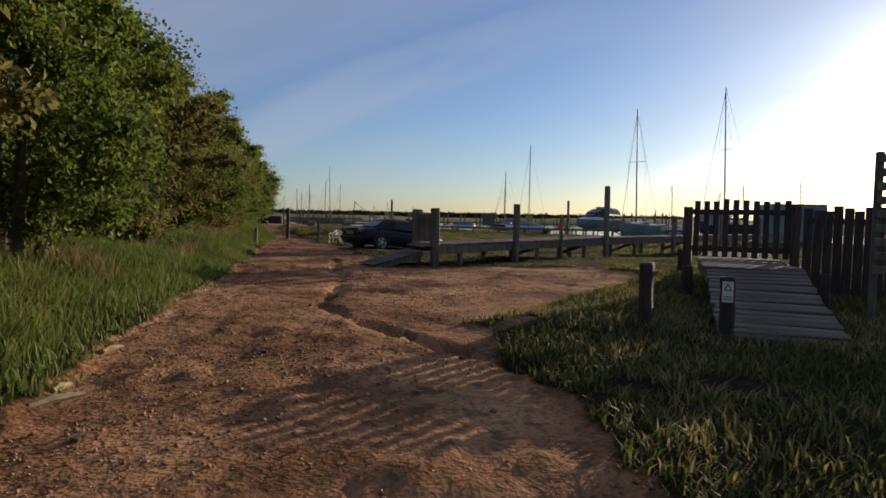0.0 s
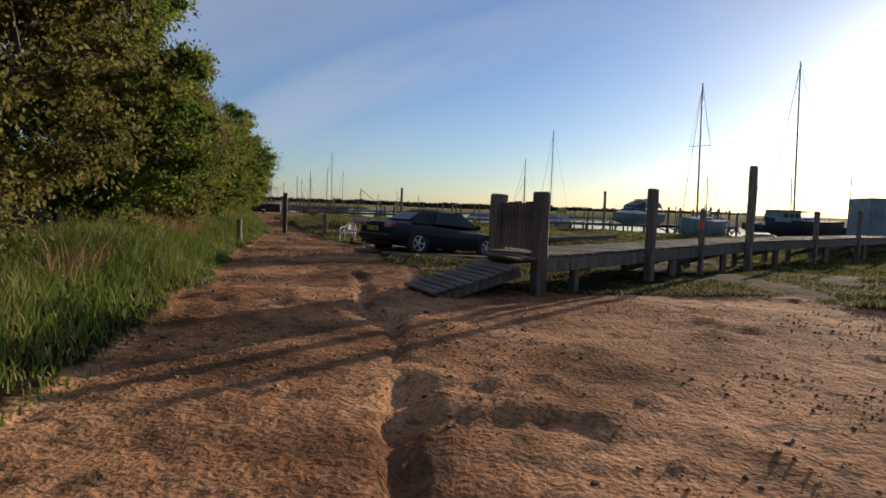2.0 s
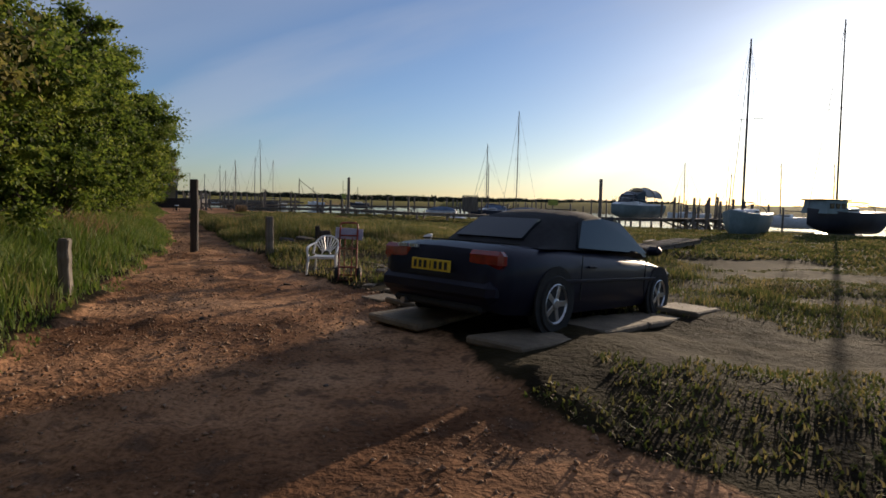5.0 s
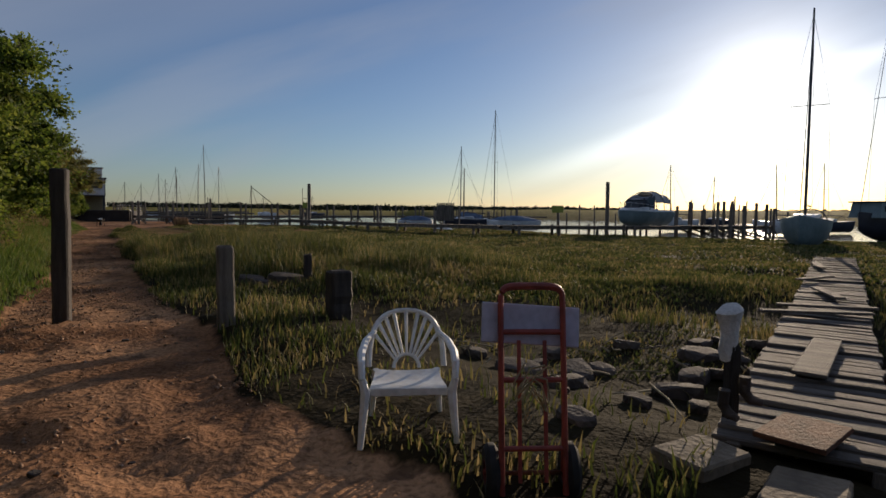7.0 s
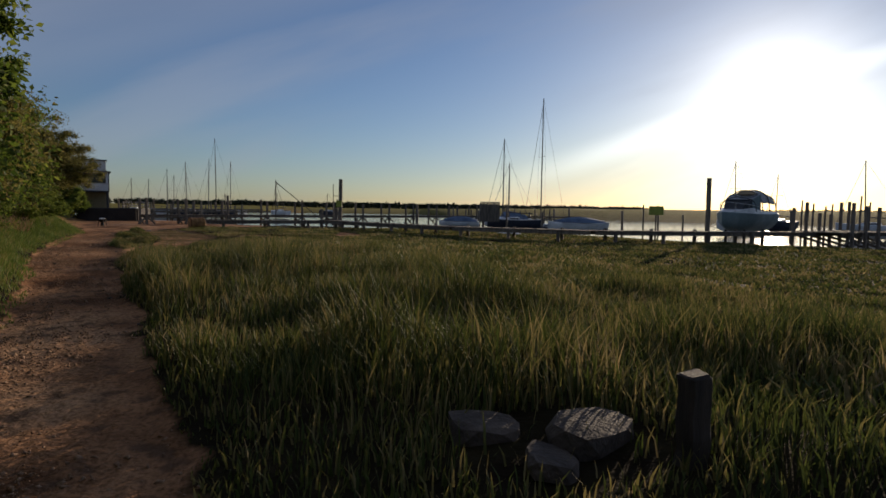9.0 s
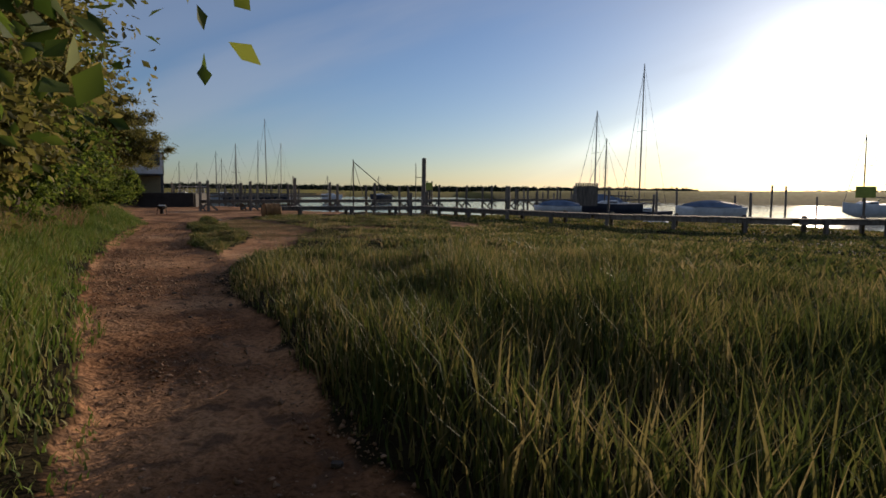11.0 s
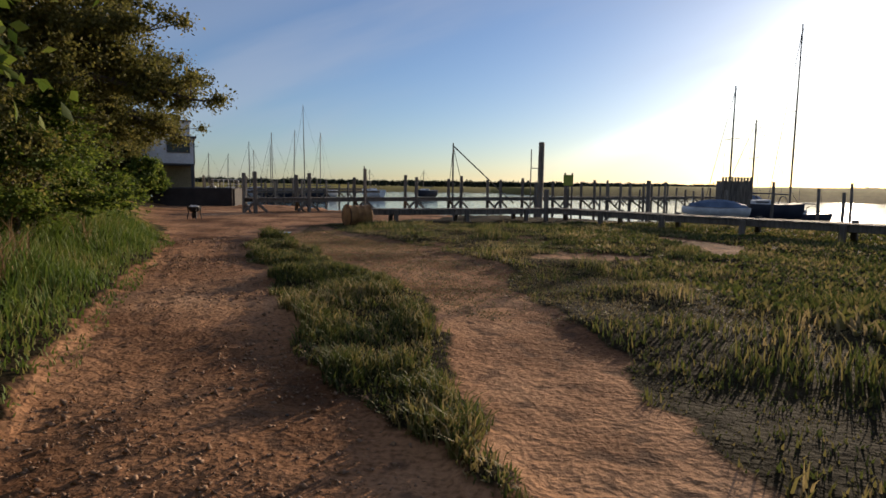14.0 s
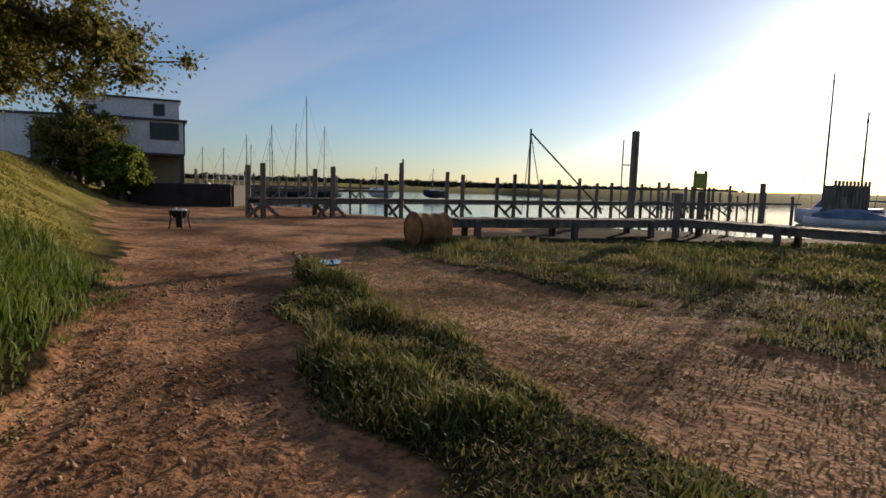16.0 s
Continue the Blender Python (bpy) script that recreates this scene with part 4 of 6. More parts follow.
GATE = pose(-0.38, 13.26, 0, 0, 0, 113.5)
picket_gate("closed grey board gate across the pier entrance", GATE @ pose(0.05, 0, 0), 0.90, 0.54, 1.15, 10, 5, M_WOOD, 0.012, 0.76, -1)
for k, (s, h) in enumerate(((0.58, 1.24), (-0.50, 1.26))):
    m = GATE @ pose(s, 0, 0)
    solo("gate_post", post_shape(0.20 - 0.03 * k, 0.19 - 0.03 * k, h, 40 + k), M_WOOD, "thick weathered square gate post at the pier entrance", "post", m, "pair of gate posts")

# ---- the second gate and landing at the start ----
land = thing("fenced_landing", "dark timber landing with a plank ramp", "pier", Matrix())
deck(land, (3.0, 5.1), (3.72, 7.0), 1.05, 0.06, 0.52, 0.12, 0.035, seed=77)
deck(land, (3.72, 7.0), (4.42, 8.85), 1.1, 0.54, 0.54, 0.14, 0.035, seed=78)
deck(land, (4.42, 8.85), (6.6, 13.2), 1.1, 0.54, 0.54, 0.14, 0.035, seed=79)
for s in (-0.48, 0.48):
    part("side_beam", beam((3.0 - s * .93, 5.1 + s * .36, -0.02), (3.72 - s * .93, 7.0 + s * .36, 0.43), 0.06, 0.11), M_WOOD, land)
    part("side_beam", beam((3.72 - s * .93, 7.0 + s * .36, 0.42), (4.42 - s * .93, 8.85 + s * .36, 0.42), 0.07, 0.16), M_WOOD, land)
    part("side_beam", beam((4.42 - s * .93, 8.85 + s * .40, 0.42), (6.6 - s * .93, 13.2 + s * .40, 0.42), 0.07, 0.16), M_WOOD, land)
for k, (x, y, h) in enumerate(((2.02, 5.80, 0.66), (3.51, 8.4, 0.45), (3.80, 9.14, 1.30), (5.06, 8.46, 1.34), (5.6, 11.9, 0.5), (4.95, 12.2, 0.5), (2.60, 5.33, 0.58), (4.4, 6.75, 0.5))):
    part("landing_post", post_shape(0.125, 0.125, h, 120 + k, 0.4), M_DARKWOOD, land, m=pose(x, y, 0, 0, 0, 60))
picket_gate("tall dark uneven picket fence with gaps across the landing", pose(4.44, 8.80, 0, 0, 0, -28), 1.34, 0.56, 1.42, 10, 8, M_DARKWOOD, 0.02, 0.60)
# low pickets, widened and nearly closed so their shadow darkens the grass
picket_gate("lower dark fence panel beside the landing, closed up to shade grass", pose(6.20, 7.85, 0, 0, 0, -28), 2.4, 0.04, 1.31, 20, 9, M_DARKWOOD, 0.04, 0.95)
# two panels out of view, added only to throw shade on the right
picket_gate("unseen dark slatted panel added to shade ground beside the screen", pose(6.05, 5.1, 0, 0, 0, -42), 1.6, 0.1, 1.3, 14, 10, M_DARKWOOD, 0.03, 0.8)
picket_gate("unseen dark slatted panel added to shade ground beside the screen", pose(7.2, 4.0, 0, 0, 0, -45), 1.6, 0.1, 1.3, 14, 11, M_DARKWOOD, 0.03, 0.8)
trel = thing("slatted_screen", "grey horizontal slatted timber screen on the landing", "screen", pose(5.05, 5.9, 0, 0, 0, -25))
for k in range(9):
    part("slat", Shape().box((0, 0, 0.62 + k * 0.145), (1.2, 0.03, 0.085), 0.005), M_WOOD, trel)
for s in (-0.58, 0.0, 0.58):
    part("upright", Shape().box((s, 0.04, 0.9), (0.07, 0.05, 1.9), 0.006), M_WOOD, trel)
notice = thing("warning_notice", "small white warning notice with dark triangle on a post", "sign", pose(2.56, 5.25, 0.47, 0, 0, -25) @ Matrix.Scale(0.85, 4))
part("notice_board", Shape().box((0, -0.075, 0), (0.105, 0.008, 0.22), 0.002), M_PAPER, notice)
tri = Shape()
for a, b in (((-0.034, 0.0), (0.034, 0.0)), ((-0.034, 0.0), (0, 0.066)), ((0.034, 0.0), (0, 0.066))):
    tri.add(*(lambda s: (s.v, s.f))(beam((a[0], -0.081, a[1] + 0.015), (b[0], -0.081, b[1] + 0.015), 0.004, 0.010)))
for z in (-0.05, -0.075):
    tri.box((0, -0.081, z), (0.075, 0.004, 0.010))
part("notice_print", tri, M_INK, notice, "black triangle and bars of print")


# ---- the parked car ----
def build_car(m):
    car = thing("parked_car", "dark navy two-door convertible with closed black fabric roof", "car", m)
    L, W = 3.34, 1.25
    # stations along the car, rear to front: x, half width, bottom, belt height, top of body
    st = [(-1.67, 0.46, 0.26, 0.44, 0.50), (-1.62, 0.55, 0.20, 0.50, 0.62), (-1.50, 0.595, 0.16, 0.52, 0.655), (-1.1, 0.615, 0.135, 0.53, 0.665), (-0.6, 0.625, 0.13, 0.52, 0.655), (0.0, 0.625, 0.13, 0.51, 0.640),
          (0.5, 0.62, 0.13, 0.50, 0.625), (0.9, 0.615, 0.135, 0.47, 0.585), (1.3, 0.585, 0.15, 0.43, 0.525), (1.53, 0.50, 0.17, 0.38, 0.46), (1.66, 0.36, 0.21, 0.33, 0.39)]
    rings = []
    for x, w, b, s, t in st:
        half = [(0.0, t), (w * 0.55, t - 0.006), (w * 0.86, t - 0.03), (w * 0.965, s + 0.05), (w, s - 0.03), (w * 1.0, (s + b) / 2), (w * 0.97, b + 0.07), (w * 0.90, b), (0.0, b)]
        rings.append([(x, y, z) for y, z in half] + [(x, -y, z) for y, z in half[-2:0:-1]])
    part("body", Shape().loft(rings), M_CARPAINT, car, smooth=True)
    # roof
    rr = []
    for x, w, z in ((-1.12, 0.50, 0.66), (-0.92, 0.475, 0.80), (-0.66, 0.46, 0.925), (-0.34, 0.455, 0.995), (0.0, 0.455, 1.005), (0.24, 0.45, 0.965)):
        base = 0.645
        half = [(0, z), (w * 0.6, z - 0.012), (w * 0.9, z - 0.05), (w * 1.0, max(z - 0.12, base)), (w * 1.15, base), (0, base - 0.02)]
        rr.append([(x, y, q) for y, q in half] + [(x, -y, q) for y, q in half[-2:0:-1]])
    part("soft_top", Shape().loft(rr), M_SOFTTOP, car, "matt black fabric roof", smooth=True)
    part("windscreen", Shape().add([(0.25, -0.44, 0.965), (0.25, 0.44, 0.965), (0.84, 0.53, 0.615), (0.84, -0.53, 0.615), (0.24, -0.44, 0.92), (0.24, 0.44, 0.92), (0.78, 0.53, 0.60), (0.78, -0.53, 0.60)],
                                   [(0, 1, 2, 3), (7, 6, 5, 4), (0, 4, 5, 1), (1, 5, 6, 2), (2, 6, 7, 3), (3, 7, 4, 0)]), M_GLASS, car)
    part("rear_window", Shape().add([(-1.065, -0.33, 0.715), (-1.065, 0.33, 0.715), (-0.79, 0.30, 0.885), (-0.79, -0.30, 0.885), (-1.02, -0.33, 0.70), (-1.02, 0.33, 0.70), (-0.75, 0.30, 0.87), (-0.75, -0.30, 0.87)],
                                    [(0, 1, 2, 3), (7, 6, 5, 4), (0, 4, 5, 1), (1, 5, 6, 2), (2, 6, 7, 3), (3, 7, 4, 0)]), M_GLASS, car)
    for s in (-1, 1):
        g = Shape()
        o = [(-0.56, 0.535, 0.665), (0.70, 0.575, 0.645), (0.28, 0.482, 0.915), (-0.08, 0.472, 0.935), (-0.42, 0.472, 0.895)]
        g.add([(x, s * (y + 0.012), z) for x, y, z in o] + [(x, s * (y - 0.02), z) for x, y, z in o], [(0, 1, 2, 3, 4), (9, 8, 7, 6, 5)] + [(k, 5 + k, 5 + (k + 1) % 5, (k + 1) % 5) for k in range(5)])
        part("side_window", g, M_GLASS, car)
        part("sill_trim", Shape().box((-0.05, s * 0.628, 0.40), (2.1, 0.014, 0.028), 0.004), M_CARPAINT, car)
        part("door_seam", Shape().box((-0.62, s * 0.6255, 0.43), (0.008, 0.006, 0.36)), M_INK, car)
        part("door_seam", Shape().box((0.62, s * 0.6225, 0.42), (0.008, 0.006, 0.36)), M_INK, car)
        part("door_handle", Shape().box((-0.46, s * 0.632, 0.515), (0.14, 0.02, 0.022), 0.006), M_CARPAINT, car)
        mir = Shape().box((0.60, s * 0.70, 0.675), (0.09, 0.14, 0.085), 0.03)
        part("door_mirror", mir, M_CARPAINT, car)
        part("tail_lamp", Shape().box((-1.605, s * 0.43, 0.55), (0.10, 0.30, 0.125), 0.03), M_REDLAMP, car)
        part("headlamp", Shape().box((1.52, s * 0.42, 0.415), (0.12, 0.16, 0.09), 0.03), M_GLASS, car)
        part("fog_lamp", Shape().box((1.60, s * 0.30, 0.23), (0.08, 0.10, 0.05), 0.02), M_CHROME, car)
        part("exhaust_pipe", Shape().cyl((-1.68, s * 0.30, 0.17), (-1.5, s * 0.30, 0.17), 0.025, 0.025, 10), M_CHROME, car) if s > 0 else None
    part("rear_bumper", Shape().box((-1.63, 0, 0.32), (0.14, 1.10, 0.16), 0.05), M_CARPAINT, car)
    part("front_bumper", Shape().box((1.60, 0, 0.27), (0.14, 0.90, 0.15), 0.05), M_CARPAINT, car)
    plate = part("number_plate", Shape().box((-1.713, 0, 0.475), (0.012, 0.38, 0.085), 0.003), M_PLATE, car, "yellow number plate")
    ink = Shape()
    for k in range(7):
        ink.box((-1.721, -0.15 + k * 0.05, 0.475), (0.004, 0.026 if k != 3 else 0.008, 0.055))
    part("plate_print", ink, M_INK, plate)
    badge = Shape()
    for k in range(6):
        badge.box((-1.655, 0.20 + k * 0.034 + (0.02 if k > 2 else 0), 0.605), (0.02, 0.022, 0.026))
    part("badge", badge, M_ALLOY, car, "row of small silver badge letters as bars")
    part("boot_seam", Shape().box((-1.30, 0, 0.664), (0.012, 0.96, 0.012)), M_INK, car)
    # black strip drawn in for the shade below the rear bumper
    part("bumper_shade_strip", Shape().box((-1.60, 0, 0.19), (0.10, 0.86, 0.06), 0.02), M_RUBBER, car)
    for x in (-0.985, 0.975):
        for s in (-1, 1):
            # black discs on the flanks stand in for shade in uncut wheel openings
            arch = Shape()
            arch.lathe([(0.275, -0.012), (0.275, 0.004), (0.20, 0.004), (0.20, -0.012)], 28, pose(x, s * 0.620, 0.245, -90 * s))
            arch.lathe([(0.20, 0.003), (0.0, 0.003)], 28, pose(x, s * 0.620, 0.245, -90 * s))
            part("arch_shade_disc", arch, M_RUBBER, car, smooth=True)
            wh = thing("wheel", "", "")
            wh.parent = car
            wh.matrix_basis = pose(x, s * 0.565, 0.228, -90 * s)
            del_keys = [k for k in ("label", "category") if k in wh.keys()]
            for k in del_keys:
                del wh[k]
            part("tyre", Shape().lathe([(0.155, -0.07), (0.205, -0.075), (0.226, -0.055), (0.228, 0.05), (0.212, 0.074), (0.160, 0.070), (0.155, 0.0)], 28), M_RUBBER, wh, smooth=True)
            rim = Shape().lathe([(0.160, 0.066), (0.150, 0.072), (0.140, 0.060), (0.138, 0.03)], 28)
            rim.lathe([(0.045, 0.030), (0.045, 0.064), (0.030, 0.070), (0.0, 0.070)], 14)
            for k in range(5):
                a = 2 * math.pi * k / 5
                rim.add(*(lambda q: (q.v, q.f))(Shape().box((0.092, 0, 0.052), (0.115, 0.050, 0.018), 0.006)), pose(0, 0, 0, 0, 0, math.degrees(a)))
            part("rim", rim, M_ALLOY, wh, "silver five-spoke alloy rim")
            part("brake_disc", Shape().lathe([(0.138, 0.020), (0.0, 0.020)], 20), M_INK, wh)
    return car


build_car(pose(-1.56, 19.17, -0.035, 0, 0, 41.5) @ pose(0, 0, 0, 0, 3.9, 0) @ Matrix.Diagonal((1.045, 1.045, 1.02, 1)))
# paving under the car
for k, (x, y, sx, sy, r) in enumerate(((-2.85, 18.6, 0.8, 0.6, 40), (-2.1, 17.8, 1.0, 0.5, 38), (-1.3, 18.5, 0.9, 0.5, 42), (-0.62, 19.05, 0.9, 0.5, 39), (-2.75, 19.3, 0.7, 0.55, 35), (-2.35, 19.75, 0.7, 0.5, 43), (0.0, 19.45, 0.7, 0.5, 41))):
    solo("paving_slab", Shape().box((0, 0, 0), (sx, sy, 0.06), 0.015), M_STONE, "sandy worn paving slab under the parked car", "slab", pose(x, y, ground_z(x, y) + 0.005, 0.6 * (-1) ** k, 3.5 if x > -2.2 else 0.5, r), "slabs under the car")


# ---- white chair ----
def build_chair(m):
    ob = thing("garden_chair", "white moulded plastic garden armchair with fan back", "chair", m @ Matrix.Diagonal((0.72, 0.70, 0.59, 1)))
    seat = Shape()
    rows = []
    for i in range(7):
        t = i / 6
        w = 0.235 - 0.03 * t
        rows.append([(x * w, -0.22 + 0.42 * t, 0.425 - 0.02 * math.sin(math.pi * t) - 0.012 * (1 - x * x) + (0.0 if i else -0.03)) for x in (-1, -0.6, -0.2, 0.2, 0.6, 1)])
    top = [p for r in rows for p in r]
    n = len(top)
    fs = [(i * 6 + j, i * 6 + j + 1, i * 6 + j + 7, i * 6 + j + 6) for i in range(6) for j in range(5)]
    seat.add(top + [(x, y, z - 0.012) for x, y, z in top], fs + [tuple(n + k for k in q[::-1]) for q in fs])
    seat.box((0, -0.225, 0.395), (0.46, 0.015, 0.06), 0.006)
    part("seat", seat, M_WHITE, ob, smooth=True)
    # fan back: a rounded hoop, slats spread from a small arch
    def back(u, v):
        return (u, 0.20 + 0.22 * (v - 0.42) / 0.45, v)
    hoop = [back(0.25 * math.copysign(abs(math.cos(a)) ** 0.8, math.cos(a)), 0.44 + 0.42 * math.sin(a) ** 0.7) for a in [math.pi * k / 16 for k in range(17)]]
    part("back_hoop", Shape().tube(hoop, 0.020, 7), M_WHITE, ob, smooth=True)
    for k in range(9):
        a = math.radians(28 + k * 15.5)
        p0 = back(0.085 * math.cos(a), 0.455 + 0.075 * math.sin(a))
        p1 = back(0.24 * math.copysign(abs(math.cos(a)) ** 0.8, math.cos(a)), 0.44 + 0.41 * max(math.sin(a), 0.05) ** 0.7)
        part("back_slat", Shape().tube([p0, p1], [0.009, 0.015], 5), M_WHITE, ob)
    arch = [back(0.085 * math.cos(a), 0.43 + 0.10 * math.sin(a)) for a in [math.pi * k / 10 for k in range(11)]]
    part("back_arch", Shape().tube(arch, 0.014, 6), M_WHITE, ob, smooth=True)
    for s in (-1, 1):
        arm = [(s * 0.215, 0.34, 0.70), (s * 0.27, 0.16, 0.665), (s * 0.285, -0.08, 0.64), (s * 0.28, -0.21, 0.60), (s * 0.275, -0.25, 0.50)]
        part("armrest", Shape().tube(arm, [0.018, 0.024, 0.026, 0.024, 0.02], 7), M_WHITE, ob, smooth=True)
        part("front_leg", Shape().tube([(s * 0.275, -0.25, 0.50), (s * 0.255, -0.245, 0.40), (s * 0.285, -0.27, 0.0)], [0.022, 0.030, 0.018], 7), M_WHITE, ob, smooth=True)
        part("rear_leg", Shape().tube([(s * 0.20, 0.20, 0.42), (s * 0.235, 0.30, 0.0)], [0.026, 0.018], 7), M_WHITE, ob, smooth=True)
    return ob


build_chair(pose(-3.97, 21.67, ground_z(-3.97, 21.67) - 0.01, 0, 0, -6) @ Matrix.Diagonal((0.97, 1, 0.97, 1)))


# ---- red sack truck with a board tied to it ----
def build_truck(m):
    ob = thing("sack_truck", "scuffed red tubular sack truck with pneumatic wheels", "trolley", m)
    up = []
    for a in range(15):
        t = math.pi * a / 14
        up.append((0.145 * math.copysign(abs(math.cos(t)) ** 0.4, math.cos(t)), 0.0, 0.70 + 0.075 * math.sin(t) ** 0.4))
    part("side_tube", Shape().tube([(0.145, 0, 0.04)] + up + [(-0.145, 0, 0.04)], 0.014, 8), M_RED, ob, smooth=True)
    for z in (0.20, 0.44, 0.61):
        part("cross_bar", Shape().cyl((-0.14, 0, z), (0.14, 0, z), 0.010), M_RED, ob)
    for s in (-0.06, 0.06):
        part("back_strap", Shape().box((s, 0.008, 0.33), (0.018, 0.008, 0.50), 0.002), M_RED, ob)
    part("toe_plate", Shape().box((0, -0.09, 0.028), (0.30, 0.17, 0.010), 0.003), M_RUST, ob)
    part("axle", Shape().cyl((-0.20, 0.07, 0.10), (0.20, 0.07, 0.10), 0.009), M_RUST, ob)
    for s in (-1, 1):
        wh = part("wheel", Shape().lathe([(0.04, -0.028), (0.085, -0.032), (0.104, -0.014), (0.104, 0.014), (0.085, 0.032), (0.04, 0.028)], 20), M_RUBBER, ob, "red-dusted rubber wheel", smooth=True, m=pose(s * 0.185, 0.07, 0.105, 0, 90, 0))
        part("hub", Shape().lathe([(0.045, -0.03), (0.045, 0.03), (0.012, 0.034), (0.012, -0.034)], 12), M_RED, wh)
        part("brace", Shape().cyl((s * 0.14, 0.0, 0.30), (s * 0.15, 0.07, 0.10), 0.008), M_RED, ob)
    return ob


TR = pose(-3.63, 20.98, 0.01, -9, 0, -8) @ Matrix.Diagonal((0.76, 0.85, 0.97, 1))
build_truck(TR)
solo("tied_board", Shape().box((0, 0.03, 0.635), (0.46, 0.012, 0.145), 0.004, Euler((0, 0.05, 0)).to_matrix().to_4x4()), M_LILAC, "pale lilac sheet tied behind the red sack truck", "board", TR)
rope = Shape()
rr0 = random.Random(4)
for k in range(3):
    pts = [(0.10 * math.cos(a * 0.7 + k) * (1 - a / 22), -0.02 + 0.015 * math.sin(a), 0.45 - 0.018 * a * 0.5 + 0.05 * math.sin(a * 1.3 + k)) for a in range(14)]
    rope.tube(pts, 0.004, 5)
solo("rope_coil", rope, M_ROPE, "loose straw-coloured rope tangled on the red sack truck", "rope", TR)

# ---- low boardwalk over the mud ----
walkway = thing("low_boardwalk", "rickety low boardwalk of silvery loose planks over mud", "boardwalk", Matrix())
W_LINE = [((-2.50, 21.05), 0.10), ((-0.52, 22.98), 0.13), ((2.0, 25.42), 0.16), ((5.2, 28.6), 0.20)]
for k, ((p, z), (q, z2)) in enumerate(zip(W_LINE, W_LINE[1:])):
    deck(walkway, p, q, 0.64, z, z2, 0.105, 0.03, seed=130 + k, sag=0.012)
    d = (Vector(q) - Vector(p)).normalized()
    for s in (-0.25, 0.25):
        part("bearer", beam((p[0] - d.y * s, p[1] + d.x * s, z - 0.075), (q[0] - d.y * s, q[1] + d.x * s, z2 - 0.075), 0.06, 0.09), M_WOOD, walkway)
for (p, z), (q, z2) in zip(W_LINE[1:], W_LINE[2:]):
    for t in (0.15, 0.5, 0.85):
        v = Vector(p).lerp(Vector(q), t)
        for s in (-0.27, 0.27):
            part("stake", post_shape(0.06, 0.06, 0.62 + z, 140, 0.3), M_DARKWOOD, walkway, m=pose(v.x - 0.7 * s, v.y + 0.7 * s, -0.66, 0, 0, 45))
for k, (x, y, z, L, r, w) in enumerate(((-1.35, 22.17, 0.150, 1.1, 41, 0.17), (-2.42, 21.14, 0.130, 0.36, 30, 0.26), (0.9, 24.4, 0.19, 0.9, 60, 0.10), (1.8, 25.5, 0.21, 0.8, 20, 0.09), (-0.2, 23.4, 0.18, 0.9, -20, 0.08), (0.1, 23.6, 0.19, 0.8, -28, 0.07), (3.2, 26.9, 0.23, 1.0, 52, 0.11))):
    solo("loose_plank", Shape().box((0, 0, 0), (L, w, 0.022), 0.004), M_PLANK if k != 1 else M_RUST, "loose silver-grey plank lying on the low boardwalk" if k != 1 else "brown rusty sheet lying on the low boardwalk", "plank", pose(x, y, z, 0, 0, r), "loose boards")
for k, (x, y, sx, sy, r, t) in enumerate(((-2.90, 21.12, 0.38, 0.28, 20, 0.09), (-2.72, 20.80, 0.42, 0.30, 40, 0.08), (-2.98, 20.62, 0.34, 0.26, 10, 0.05), (-2.75, 20.35, 0.40, 0.30, 35, 0.05), (-3.05, 20.15, 0.30, 0.22, 60, 0.04), (-2.5, 20.2, 0.30, 0.24, 20, 0.04), (-3.2, 19.75, 0.46, 0.34, 45, 0.05), (-3.35, 20.5, 0.22, 0.16, 75, 0.04), (-2.2, 20.4, 0.26, 0.20, 5, 0.04))):
    solo("broken_slab", Shape().box((0, 0, 0), (sx, sy, t), 0.012), M_STONE, "broken sandstone slab set as a rough step", "slab", pose(x, y, ground_z(x, y) + t * 0.1, 2 * (-1) ** k, 1, r) @ Matrix.Scale(0.82, 4), "stepping slabs")
solo("leaning_board", Shape().box((0, 0, 0.11), (0.16, 0.012, 0.26), 0.003), M_PAPER, "small white board leaning by the low boardwalk", "board", pose(-2.03, 20.74, ground_z(-2.03, 20.74) + 0.02, -28, 0, 20))
# bag over a stake
bag = Shape()
prof = [(0.045, 0.0), (0.060, 0.05), (0.052, 0.12), (0.062, 0.18), (0.085, 0.25), (0.070, 0.262)]
rg = random.Random(3)
bag.loft([[(r * (1 + 0.16 * math.sin(3 * a + z * 20)) * math.cos(a), r * (1 + 0.16 * math.cos(2 * a + z * 15)) * 0.75 * math.sin(a), z + 0.02 * math.sin(a + 1)) for a in [2 * math.pi * k / 14 for k in range(14)]] for r, z in prof])
solo("plastic_bag", bag, M_PAPER, "crumpled white plastic bag pulled over a stake", "bag", pose(-2.58, 21.4, 0.38) @ Matrix.Diagonal((0.72, 0.72, 0.85, 1)), smooth=True)
wood_post("mooring_stake", "thin dark stake with boots and rags hung on it", -2.56, 21.4, 0.05, 0.05, 0.42, M_DARKWOOD, 33)
solo("hung_boot", Shape().tube([(0, 0, 0.15), (0, 0, 0.05), (0.02, -0.03, 0.01), (0.05, -0.09, 0.0)], [0.035, 0.034, 0.034, 0.022], 9), M_GREYSTONE, "grey mud-caked boot hung on a stake", "boot", pose(-2.53, 21.35, 0.20, 0, 0, 20) @ Matrix.Scale(0.7, 4), smooth=True)
